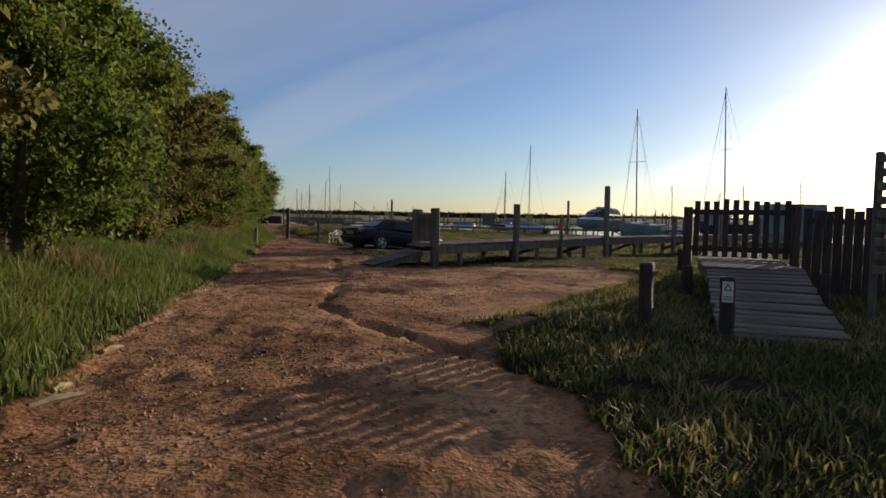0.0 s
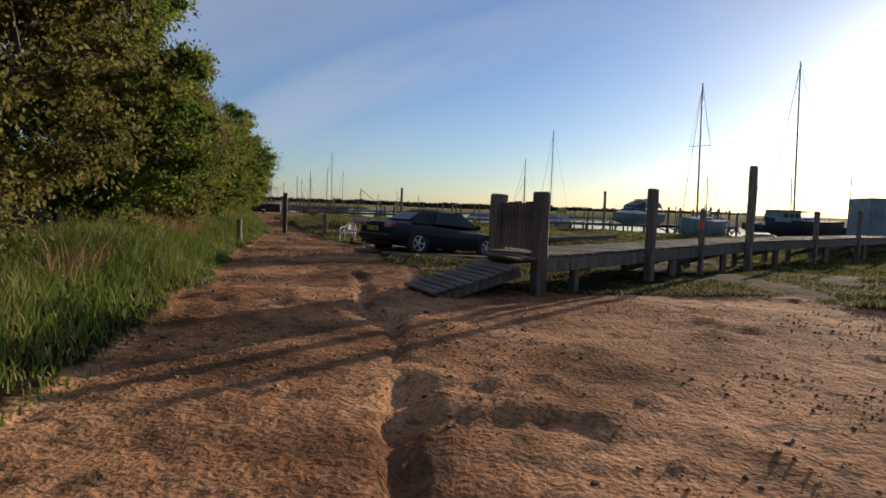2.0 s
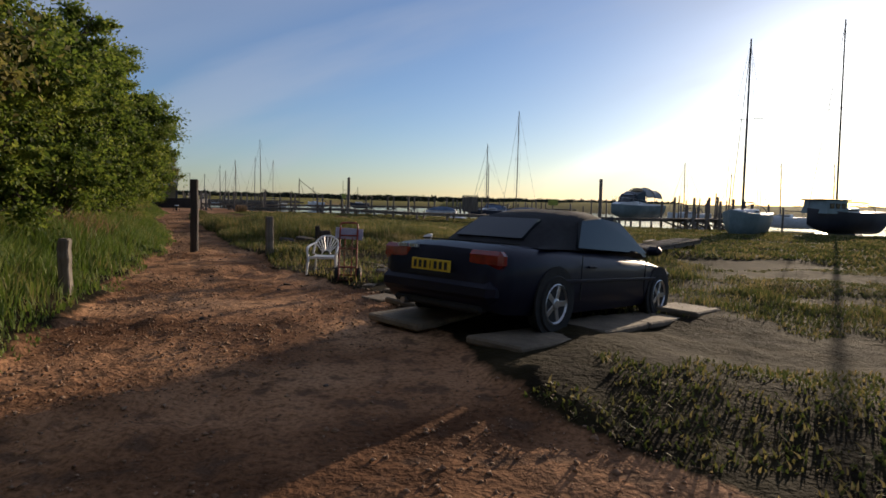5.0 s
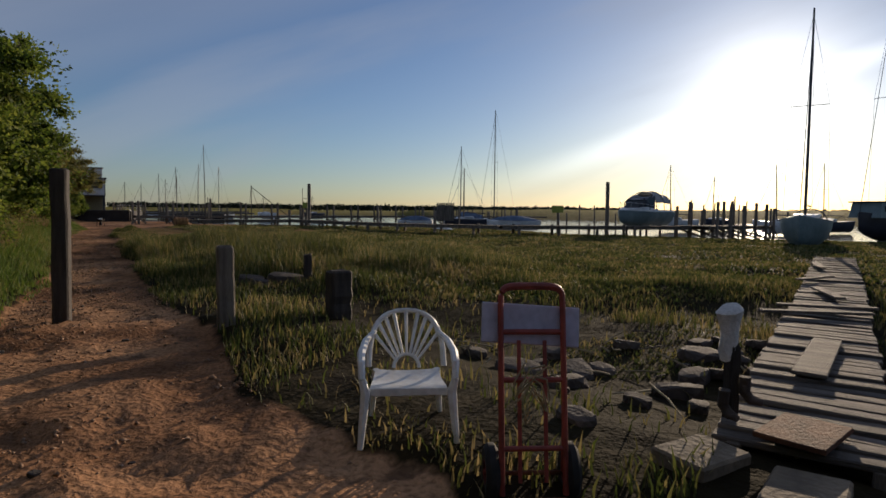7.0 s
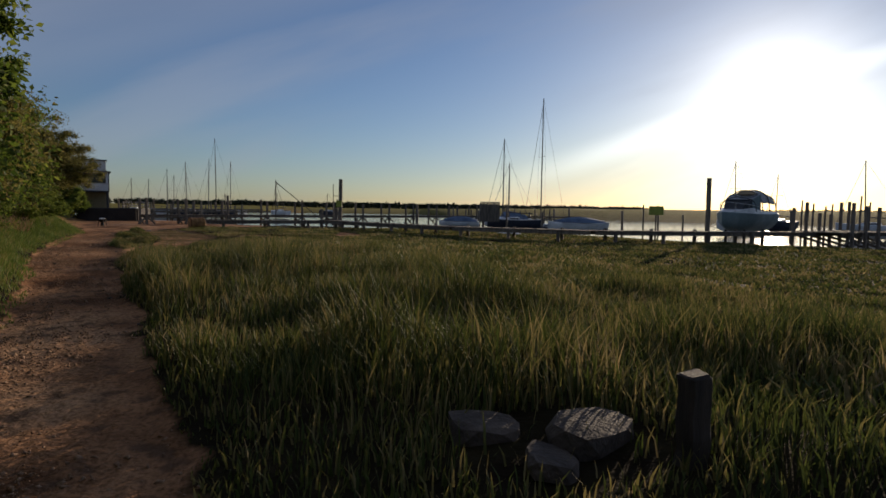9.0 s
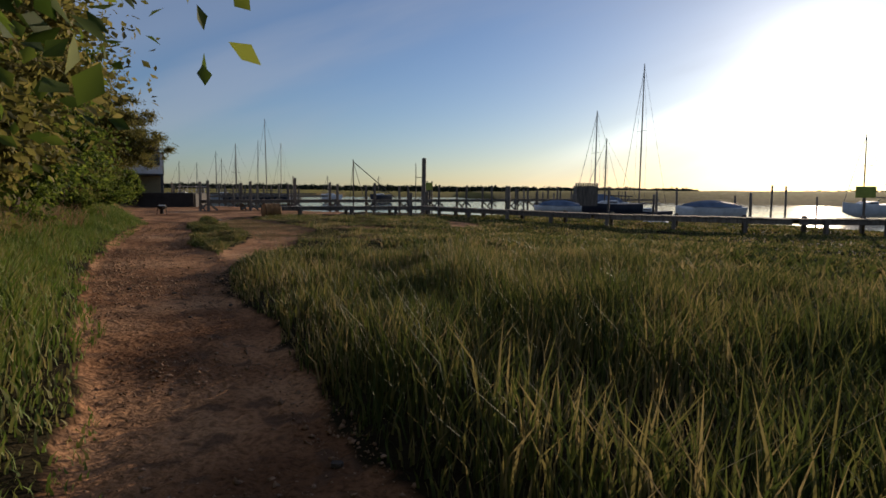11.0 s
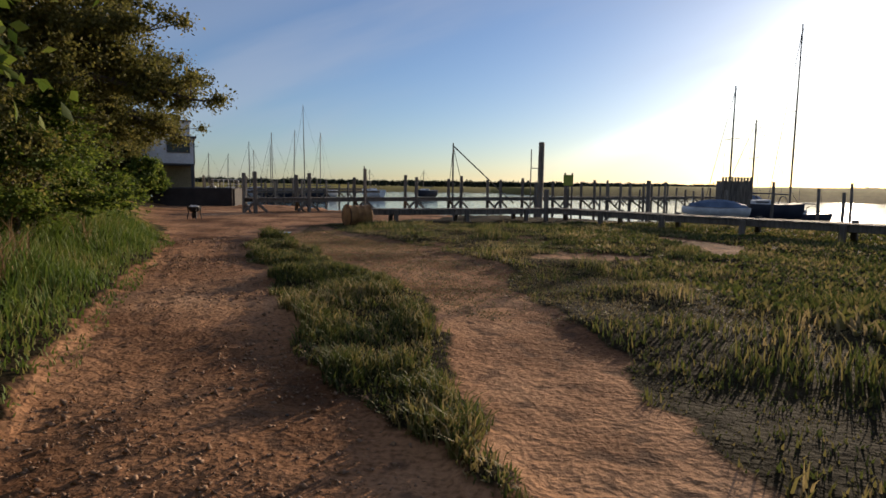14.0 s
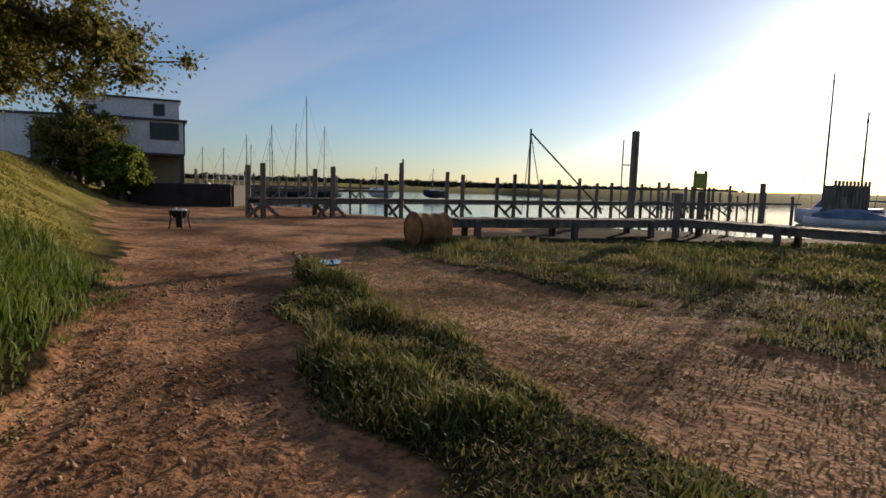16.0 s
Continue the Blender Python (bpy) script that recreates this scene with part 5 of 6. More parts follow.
solo("hung_boot", Shape().tube([(0, 0, 0.15), (0, 0, 0.05), (0.02, -0.03, 0.01), (0.05, -0.09, 0.0)], [0.035, 0.034, 0.034, 0.022], 9), M_GREYSTONE, "grey mud-caked boot hung on a stake", "boot", pose(-2.63, 21.36, 0.15, 8, 0, -10) @ Matrix.Scale(0.7, 4), smooth=True)
# heap of buoys and gear beside the boardwalk
for k, (x, y, r, mt, lb) in enumerate(((-0.72, 22.05, 0.11, M_ORANGE, "orange plastic buoy beside the boardwalk"), (-0.56, 22.22, 0.10, M_ORANGE, "red-orange plastic buoy beside the boardwalk"), (-0.36, 22.42, 0.11, M_NAVY, "dark blue plastic tub beside the boardwalk"), (-0.14, 22.62, 0.12, M_ROPE, "coil of tan rope beside the boardwalk"))):
    s = Shape().lathe([(0.0, 0.0), (r * 0.75, 0.01), (r, r * 0.6), (r * 0.92, r * 1.25), (r * 0.4, r * 1.7), (r * 0.14, r * 1.8), (r * 0.12, r * 2.05), (0.0, r * 2.08)], 14)
    solo("fishing_buoy" if k < 2 else ("plastic_tub" if k == 2 else "rope_heap"), s, mt, lb, "gear", pose(x, y, ground_z(x, y) + 0.02, 12, 8, k * 40), smooth=True)


# rubble and driftwood
def rock(seed, s):
    rr = random.Random(seed)
    bm = bmesh.new()
    bmesh.ops.create_icosphere(bm, subdivisions=2, radius=1)
    for v in bm.verts:
        k = 1 + 0.28 * noise.noise(v.co * 1.6 + Vector((seed, 0, 0)))
        v.co = Vector((max(-.8, min(.8, v.co.x * k)) * s[0], max(-.75, min(.75, v.co.y * k)) * s[1], max(-.6, min(.6, v.co.z * k)) * s[2]))
    sh = Shape()
    bm.verts.index_update()
    sh.add([v.co[:] for v in bm.verts], [[v.index for v in f.verts] for f in bm.faces])
    bm.free()
    return sh


for k, (x, y, s) in enumerate(((-5.25, 27.1, (0.20, 0.14, 0.09)), (-4.82, 26.92, (0.30, 0.17, 0.12)), (-5.08, 26.72, (0.18, 0.13, 0.07)), (-4.35, 20.9, (0.07, 0.05, 0.02)), (-2.2, 22.3, (0.16, 0.12, 0.08)), (-2.9, 22.5, (0.2, 0.14, 0.07)),
                                (-1.9, 22.6, (0.15, 0.12, 0.08)), (-2.6, 22.9, (0.22, 0.12, 0.06)), (-3.2, 21.6, (0.12, 0.08, 0.05)), (-3.0, 23.0, (0.2, 0.15, 0.06)), (-1.5, 23.1, (0.24, 0.14, 0.08)), (-4.33, 12.77, (0.05, 0.035, 0.035)))):
    solo("rubble_stone", rock(k + 3, s), M_GREYSTONE if k != 11 else M_PAPER, "rough grey rubble stone in the grass" if k != 11 else "pale chalky stone at the track edge", "stone", pose(x, y, ground_z(x, y) + s[2] * 0.3, 8, 5, k * 37), "rubble", smooth=False)
gl = random.Random(21)
for k in range(46):
    y = gl.uniform(1.5, 46)
    x = gl.uniform(float(edge_x(LEFT, y)) + 0.15, float(edge_x(RIGHT, y)) + 0.3)
    q = gl.uniform(0.012, 0.032)
    solo("pebble", rock(50 + k, (q, q * 0.8, q * 0.6)), M_GREYSTONE, "small loose grey pebble on the sand track", "stone", pose(x, y, ground_z(x, y) + q * 0.25, 0, 0, gl.uniform(0, 360)), "pebbles on the track")
for k, (x, y, L, r) in enumerate(((-2.15, 3.25, 0.30, 60), (-2.32, 3.55, 0.16, 85), (-2.6, 4.6, 0.2, 75))):
    solo("driftwood", Shape().tube([(-L / 2, 0, 0), (-L * .1, 0.012, 0.008), (L / 2, 0, 0)], [0.02, 0.028, 0.014], 6), M_ROPE, "bleached broken branch at the track edge", "branch", pose(x, y, ground_z(x, y) + 0.02, 0, 0, r), "broken branches")


# ---- jetties and piers along the river ----
def plank_deck(line, width, thick=0.07, step=0.16, seed=0):
    """A narrow deck seen far off: boards in one part, each a little uneven."""
    rr = random.Random(seed)
    s = Shape()
    for (a, za), (b, zb) in zip(line, line[1:]):
        a3, b3 = Vector((*a, za)), Vector((*b, zb))
        d = b3 - a3
        n = max(1, int(d.length / step))
        rz = math.degrees(math.atan2(d.y, d.x))
        for i in range(n):
            c = a3 + d * ((i + 0.5) / n)
            s.add(*(lambda q: (q.v, q.f))(Shape().box((0, 0, 0), (step * 0.92, width * rr.uniform(0.97, 1.03), thick * 0.5))), pose(c.x, c.y, c.z - thick * 0.25 + rr.uniform(-.006, .006), 0, 0, rz))
    return s


def trestle_jetty(name, label, line, width, posts, seed, braced=True):
    """posts: distances along the line with heights of the two side posts above the deck."""
    ob = thing(name, label, "jetty", Matrix())
    part("deck", plank_deck(line, width, seed=seed), M_WOOD, ob)
    pts = [Vector((*p, z)) for p, z in line]
    for a, b in zip(pts, pts[1:]):
        d = (b - a).normalized()
        nr = Vector((-d.y, d.x, 0))
        for s in (-0.42, 0.42):
            part("stringer", beam(a + nr * width * s - Vector((0, 0, 0.10)), b + nr * width * s - Vector((0, 0, 0.10)), 0.07, 0.13), M_WOOD, ob)
    lens = [0.0]
    for a, b in zip(pts, pts[1:]):
        lens.append(lens[-1] + (b - a).length)
    shared = {}
    for k, (dist, h1, h2) in enumerate(posts):
        i = max(j for j in range(len(pts) - 1) if lens[j] <= dist)
        a, b = pts[i], pts[i + 1]
        d = (b - a).normalized()
        c = a + d * (dist - lens[i])
        nr = Vector((-d.y, d.x, 0))
        rz = math.degrees(math.atan2(d.y, d.x))
        for s, h in ((-0.52, h1), (0.52, h2)):
            q = c + nr * width * s
            key = round(h, 2)
            if key not in shared:
                shared[key] = post_shape(0.115, 0.115, c.z + 1.0 + h, seed + k, 0.2).mesh("jetty_post", M_WOOD)
            part("jetty_post", shared[key], None, ob, m=pose(q.x, q.y, -1.0, 0, 0.8 * math.sin(k * 2.3 + s), rz))
        o = nr * width * 0.5
        if not braced:
            continue
        part("cross_brace", beam(c - o - d * 0.02 + Vector((0, 0, -0.75)), c + o - d * 0.02 + Vector((0, 0, -0.14)), 0.05, 0.09), M_WOOD, ob)
        part("cross_brace", beam(c - d * 0.45 - o + Vector((0, 0, -0.5)), c - o + Vector((0, 0, -0.12)), 0.05, 0.09), M_WOOD, ob)
        part("cross_brace", beam(c + d * 0.45 - o + Vector((0, 0, -0.5)), c - o + Vector((0, 0, -0.12)), 0.05, 0.09), M_WOOD, ob)
    return ob


J1 = [((-16.1, 59.7), 0.53), ((-12.4, 62.6), 0.53), ((-6.0, 66.4), 0.53), ((5.5, 74.0), 0.53), ((9.0, 76.5), 0.53)]
trestle_jetty("river_jetty", "long grey timber jetty on trestles with tall side posts", J1, 0.9,
              [(0.05, 0.92, 0.88)] + [(2.2, 0.92, 0.85), (4.9, 1.15, 0.8)] + [(7.4 + 2.45 * k, 0.86 + 0.1 * math.sin(k * 1.7), 0.88 + 0.08 * math.cos(k * 2.1)) for k in range(9)], 3)
J2 = [((-12.1, 54.0), 0.40), ((-9.3, 54.6), 0.40), ((-6.1, 55.7), 0.40)]
trestle_jetty("low_jetty", "low grey plank jetty above the marsh", J2, 0.7, [(1.2, -0.05, -0.05), (3.2, -0.05, -0.05), (5.2, -0.04, -0.04)], 5, False)
J3 = [((-6.1, 55.7), 0.42), ((-4.1, 52.0), 0.41), ((-1.0, 47.6), 0.40), ((3.5, 44.7), 0.39), ((9.5, 44.8), 0.38), ((13.2, 45.4), 0.38), ((17.4, 47.2), 0.38)]
trestle_jetty("long_pier", "long low grey timber pier running to the cruiser berth", J3, 0.8, [(0.3, 0.55, 0.6)] + [(2.4 + 1.9 * k, -0.05, 0.02) for k in range(11)], 7, False)
J4 = [((13.4, 45.0), 0.40), ((16.2, 46.0), 0.40), ((18.6, 47.0), 0.40)]
trestle_jetty("pier_head", "timber pier head with a cluster of tall thin piles", J4, 2.2, [(0.3, 1.15, 0.95), (1.3, 1.05, 1.2), (2.4, 1.0, 0.75), (3.4, 1.15, 0.7), (4.4, 1.1, 1.25), (5.2, 0.9, 1.3)], 9)
rq = random.Random(31)
for k in range(8):
    x, y = 14.2 + 4.6 * k / 7 + rq.uniform(-.3, .3), 46.8 + 1.6 * k / 11 + rq.uniform(-1.3, 1.6)
    solo("head_pile", Shape().tube([(0, 0, -1.2), (0, 0, 1.0), (0.02, 0, rq.uniform(1.3, 1.95))], [0.045, 0.04, 0.035], 7), M_WOOD, "tall thin pile standing at the pier head", "pile", pose(x, y, 0, 0, rq.uniform(-1, 1), 0), "piles at the pier head")
# far jetties on the flats
for k, (a, b, z, n) in enumerate((((-22, 74), (-12, 86), 0.6, 6), ((-27, 84), (-14, 98), 0.7, 6), ((6, 84), (24, 92), 0.4, 7))):
    trestle_jetty("far_jetty", "distant grey timber jetty with mooring posts", [(a, z), (b, z)], 0.9, [(0.4 + 2.3 * j, 0.75 + 0.15 * math.sin(j * 2.2 + k), 0.7 + 0.2 * math.cos(j * 1.9)) for j in range(n)], 20 + k)


def pile(name, label, x, y, top, r, mat=None, lean=0.0):
    return solo(name, Shape().tube([(0, 0, -1.2), (0.01, 0, top * 0.5), (0, 0.01, top), (0, 0.01, top + 0.02)], [r * 1.08, r, r * 0.95, r * 0.7], 9), mat or M_WOOD, label, "pile", pose(x, y, 0, 0, lean, 20), smooth=True)


pile("mooring_pile", "tall thick grey mooring pile standing beside the jetty", -5.33, 59.9, 2.72, 0.115, lean=1.0)
solo("pile_pole", Shape().cyl((0, 0, -1), (0, 0, 2.45), 0.02).box((0.15, 0, 1.75), (0.34, 0.03, 0.03)), M_WOOD, "thin pole bracketed to the tall mooring pile", "pole", pose(-5.72, 59.75, 0))
pile("mooring_pile", "tall thick mooring pile beside the motor cruiser", 9.95, 47.15, 2.56, 0.10)
pile("mooring_pile", "short mooring pile standing in the river", -0.6, 60.8, 1.35, 0.09)
pile("mooring_pole", "thin mooring pole beside the jetty", -12.0, 61.3, 1.75, 0.03)
rp = random.Random(9)
for k in range(16):
    t = k / 15
    x, y = 4 + 22 * t + rp.uniform(-1.5, 1.5), 63 - 6 * t + rp.uniform(-4, 6)
    pile("berth_post", "grey timber berth post standing in the mud", x, y, rp.uniform(0.9, 1.6), rp.uniform(0.05, 0.08), lean=rp.uniform(-1.5, 1.5))

crane = thing("mast_crane", "slender timber derrick with a long diagonal stay", "derrick", pose(-8.84, 58.25, 0))
part("mast", Shape().tube([(0, 0, -1.0), (0, 0, 2.52)], [0.035, 0.025], 8), M_WOOD, crane)
part("boom", Shape().tube([(0, 0, 2.42), (2.35, 0.9, 0.45)], [0.022, 0.022], 6), M_WOOD, crane)
part("stay", Shape().tube([(0, 0, 2.4), (0.55, 0.6, 0.5)], [0.012, 0.012], 5), M_WOOD, crane)
part("stay", Shape().tube([(0, 0, 2.4), (-0.2, -0.2, 0.4)], [0.010, 0.010], 5), M_WOOD, crane)
sign = thing("channel_board", "yellow-green board on two posts above the low jetty", "sign", pose(-5.45, 55.95, 0, 0, 0, -14))
part("board", Shape().box((0, 0, 1.27), (0.30, 0.03, 0.34), 0.01), M_GREENSIGN, sign)
part("post", Shape().box((-0.10, 0.04, 0.55), (0.05, 0.05, 1.9), 0.006), M_WOOD, sign)
part("post", Shape().box((0.12, 0.04, 0.55), (0.05, 0.05, 1.9), 0.006), M_WOOD, sign)
sign2 = thing("channel_board", "yellow-green board on a pole near the cruiser berth", "sign", pose(6.6, 45.6, 0, 0, 0, -20))
part("board", Shape().box((0, 0, 1.15), (0.55, 0.03, 0.34), 0.01), M_GREENSIGN, sign2)
part("post", Shape().box((0, 0.04, 0.5), (0.06, 0.05, 1.6), 0.006), M_WOOD, sign2)
box = thing("slatted_crate", "grey slatted timber locker standing on a jetty", "locker", pose(4.9, 63.9, 0, 0, 0, -8))
for k in range(10):
    part("slat", Shape().box((-0.62 + k * 0.138, -0.3, 0.95), (0.11, 0.02, 1.35), 0.004), M_WOOD, box)
part("locker_body", Shape().box((0, 0.05, 0.85), (1.3, 0.6, 1.2), 0.01), M_WOOD, box)

# rusty cable drum
drum = thing("cable_drum", "rusty orange steel drum lying on the sand", "drum", pose(-11.85, 52.9, 0.26, 0, 90, 28))
part("shell", Shape().lathe([(0.0, -0.31), (0.26, -0.31), (0.285, -0.29), (0.27, -0.25), (0.262, -0.1), (0.275, -0.08), (0.262, -0.06), (0.262, 0.09), (0.275, 0.11), (0.262, 0.13), (0.27, 0.25), (0.285, 0.29), (0.26, 0.31), (0.24, 0.29), (0.0, 0.27)], 26), M_RUSTGOLD, drum, smooth=True)
part("rim_band", Shape().lathe([(0.287, -0.315), (0.300, -0.30), (0.287, -0.28)], 26), M_RUST, drum)

# fire basket on legs
fire = thing("fire_basket", "black iron fire bowl on legs heaped with white ash paper", "fire bowl", pose(-16.62, 55.35, ground_z(-16.6, 55.3)))
part("bowl", Shape().lathe([(0.0, 0.20), (0.10, 0.21), (0.16, 0.27), (0.185, 0.36), (0.175, 0.36), (0.14, 0.29), (0.0, 0.23)], 20), M_BLACKIRON, fire, smooth=True)
for a in (30, 120, 210, 300):
    c, s = math.cos(radians(a)), math.sin(radians(a))
    part("leg", Shape().tube([(0.19 * c, 0.19 * s, 0.37), (0.16 * c, 0.16 * s, 0.20), (0.20 * c, 0.20 * s, 0.0)], 0.014, 6), M_BLACKIRON, fire)
part("ash_tray", Shape().box((0, 0, 0.12), (0.12, 0.12, 0.18), 0.02), M_BLACKIRON, fire)
for k in range(5):
    solo("crumpled_paper", rock(200 + k, (0.06, 0.055, 0.05)), M_PAPER, "crumpled white paper in the black fire bowl", "paper", pose(-16.62 + 0.09 * math.cos(k * 1.3), 55.35 + 0.09 * math.sin(k * 1.3), ground_z(-16.6, 55.3) + 0.36, k * 30, 10, k * 50), "paper in the fire bowl")


# ---- boats ----
def hull(L, W, H, sheer=0.12, stern=0.8, mat=None):
    """A lofted hull, bow to +x, keel at z 0."""
    rings = []
    for k in range(11):
        t = k / 10
        x = -L / 2 + L * t
        w = W / 2 * (stern + (1 - stern) * math.sin(math.pi * min(t * 1.6, 0.5) )) * (1 - max(0, (t - 0.5) / 0.5) ** 2.2) + 0.012
        top = H * (1 + sheer * (2 * t - 0.8) ** 2)
        bot = H * 0.45 * max(0, (t - 0.6) / 0.4) ** 2
        half = [(0, bot), (w * 0.45, bot + (top - bot) * 0.12), (w * 0.82, bot + (top - bot) * 0.42), (w * 0.97, bot + (top - bot) * 0.75), (w, top), (w * 0.93, top + 0.01), (0, top + 0.02)]
        rings.append([(x, y, z) for y, z in half] + [(x, -y, z) for y, z in half[-2:0:-1]])
    return Shape().loft(rings)


def sailboat(label, m, L, W, H, mast, hullmat, cover=None, tilt=0.0, group="", boom=True, cradle=True):
    ob = thing("sailing_boat", label, "boat", m, group)
    part("hull", hull(L, W, H), hullmat, ob, smooth=True)
    cab = Shape().loft([[(x, -w, H * 1.0), (x, -w * 0.85, H + h), (x, w * 0.85, H + h), (x, w, H * 1.0)] for x, w, h in ((-L * 0.12, W * 0.32, 0.02), (-L * 0.10, W * 0.32, 0.24), (L * 0.12, W * 0.27, 0.20), (L * 0.24, W * 0.16, 0.02))])
    part("cabin", cab, M_GEL, ob)
    for s in (-1, 1):
        part("cabin_window", Shape().box((0, s * W * 0.30, H + 0.12), (L * 0.16, 0.012, 0.07), 0.01), M_GLASS, ob)
    x0 = L * 0.10
    part("mast", Shape().tube([(x0, 0, H), (x0 + tilt * 0.5, 0, H + mast * 0.5), (x0 + tilt, 0, H + mast)], [0.05, 0.045, 0.03], 8), M_WOOD if hullmat is M_NAVY else M_ROOFDARK, ob)
    part("spreader", Shape().cyl((x0 + tilt * 0.55, -W * 0.38, H + mast * 0.55), (x0 + tilt * 0.55, W * 0.38, H + mast * 0.55), 0.014), M_ROOFDARK, ob)
    part("forestay", Shape().cyl((L * 0.49, 0, H * 1.1), (x0 + tilt, 0, H + mast * 0.97), 0.013), M_ROOFDARK, ob)
    part("backstay", Shape().cyl((-L * 0.49, 0, H), (x0 + tilt, 0, H + mast), 0.007, None, 5), M_ROOFDARK, ob)
    for s in (-1, 1):
        part("shroud", Shape().tube([(x0, s * W * 0.45, H), (x0 + tilt * 0.55, s * W * 0.38, H + mast * 0.55), (x0 + tilt, 0, H + mast * 0.97)], 0.006, 5), M_ROOFDARK, ob)
    if boom:
        part("boom", Shape().cyl((x0, 0, H + 0.55), (-L * 0.36, 0, H + 0.5), 0.03), M_ROOFDARK, ob)
    if cover:
        cv = Shape().loft([[(x, -w, H + 0.05), (x, 0, H + z), (x, w, H + 0.05)] for x, w, z in ((-L * 0.42, W * 0.4, 0.35), (-L * 0.1, W * 0.46, 0.62), (L * 0.10, W * 0.44, 0.6))])
        part("cover", cv, cover, ob, "taut boat cover")
    hoop = [(-L * 0.30, W * 0.36 * math.cos(a), H + 0.42 * math.sin(a)) for a in [math.pi * k / 10 for k in range(11)]]
    part("hood_frame", Shape().tube(hoop, 0.02, 5), M_ROOFDARK, ob)
    if cradle:
        part("keel", Shape().box((0, 0, -0.16), (L * 0.4, 0.10, 0.42), 0.03), M_NAVY, ob)
    return ob


def cruiser(m):
    ob = thing("motor_cruiser", "white motor cruiser with a framed canvas canopy", "boat", m)
    L, W, H = 4.6, 1.75, 0.85
    part("hull", hull(L, W, H, 0.06, 0.92), M_TEAL, ob, "faded teal lower hull", smooth=True)
    part("topsides", Shape().loft([[(x, -w, H * 0.9), (x, -w * 0.92, H + h), (x, w * 0.92, H + h), (x, w, H * 0.9)] for x, w, h in ((-L * 0.47, W * 0.47, 0.10), (-L * 0.1, W * 0.48, 0.12), (L * 0.15, W * 0.44, 0.26), (L * 0.38, W * 0.22, 0.12), (L * 0.46, W * 0.06, 0.05))]), M_GEL, ob)
    scr = Shape().loft([[(x, -w, z0), (x - 0.1, -w * 0.9, z1), (x - 0.1, w * 0.9, z1), (x, w, z0)] for x, w, z0, z1 in ((1.15, 0.38, H + 0.2, H + 0.26), (0.65, 0.64, H + 0.15, H + 0.66), (-0.10, 0.74, H + 0.12, H + 0.90))])
    part("windscreen", scr, M_GLASS, ob)
    for x, h in ((0.50, 0.66), (-0.25, 0.98), (-1.1, 1.02), (-1.95, 0.88)):
        part("canopy_hoop", Shape().tube([(x + 0.1 * math.sin(a), 0.76 * math.cos(a), H + 0.1 + h * math.sin(a) ** 0.6) for a in [math.pi * k / 12 for k in range(13)]], 0.022, 6), M_ROOFDARK, ob)
    part("canopy", Shape().loft([[(x, 0.74 * math.cos(a) * 0.98, H + 0.1 + h * math.sin(a) ** 0.6) for a in [math.radians(14 + 12.67 * k) for k in range(13)]] + [(x, 0.72 * math.cos(a) * 0.98, H + 0.07 + h * math.sin(a) ** 0.6) for a in [math.radians(166 - 12.67 * k) for k in range(13)]] for x, h in ((-0.25, 0.97), (-0.7, 1.0), (-1.1, 1.01), (-1.95, 0.86))]), M_CANVAS, ob, "pale grey canvas canopy")
    part("bow_rail", Shape().tube([(-0.2, 0.75, H + 0.30), (1.0, 0.62, H + 0.42), (2.1, 0.12, H + 0.50), (2.1, -0.12, H + 0.50), (1.0, -0.62, H + 0.42), (-0.2, -0.75, H + 0.30)], 0.012, 5), M_CHROME, ob)
    for s in (-1, 1):
        for x, y, z in ((1.0, 0.62, 0.42), (1.7, 0.32, 0.46)):
            part("rail_post", Shape().cyl((x, s * y, H), (x, s * y, H + z), 0.010), M_CHROME, ob)
    for x in (-1.4, 0.8):
        for s in (-0.4, 0.4):
            part("support_leg", Shape().box((x, s, -0.45), (0.10, 0.10, 1.2), 0.02), M_DARKWOOD, ob)
    return ob


cruiser(pose(12.6, 48.4, 0.22, 0, 0, 212))
sailboat("teal-hulled sailing boat with a tall mast and hoop frame", pose(12.3, 36.9, -0.25, 0, 0, 222), 4.4, 1.5, 1.05, 7.1, M_TEAL, tilt=0.30)
big = sailboat("dark sailing boat with a pale wheelhouse among the pier posts", pose(19.48, 39.97, -0.1, 0, 0, 195), 5.0, 1.6, 1.05, 9.1, M_NAVY, tilt=0.35)
house_part = part("wheelhouse", Shape().loft([[(x, -0.62, 1.0), (x + dx, -0.56, 1.62), (x + dx, 0.56, 1.62), (x, 0.62, 1.0)] for x, dx in ((0.55, 0.02), (2.1, -0.12))]), M_TEAL, big, "pale blue-grey wheelhouse")
part("wheelhouse_roof", Shape().box((1.27, 0, 1.65), (1.75, 1.30, 0.05), 0.015), M_ROOFDARK, house_part)
for wx in (0.85, 1.25, 1.65):
    for ws in (-1, 1):
        part("wheelhouse_window", Shape().box((wx, ws * 0.592, 1.36), (0.28, 0.05, 0.24), 0.01), M_GLASS, house_part)
sailboat("white sailing boat with a furled foresail on its stay", pose(9.98, 66.57, -0.75, 0, 0, 190), 3.8, 1.3, 0.6, 9.5, M_NAVY)
sailboat("sailing boat with blue cover moored by the locker", pose(7.4, 67.8, -0.45, 0, 0, 190), 3.8, 1.3, 0.8, 6.1, M_GEL, M_BLUE)
sailboat("dark sailing boat moored beside the berth posts", pose(7.1, 65.25, -0.45, 0, 0, 170), 3.8, 1.3, 0.8, 4.1, M_NAVY)


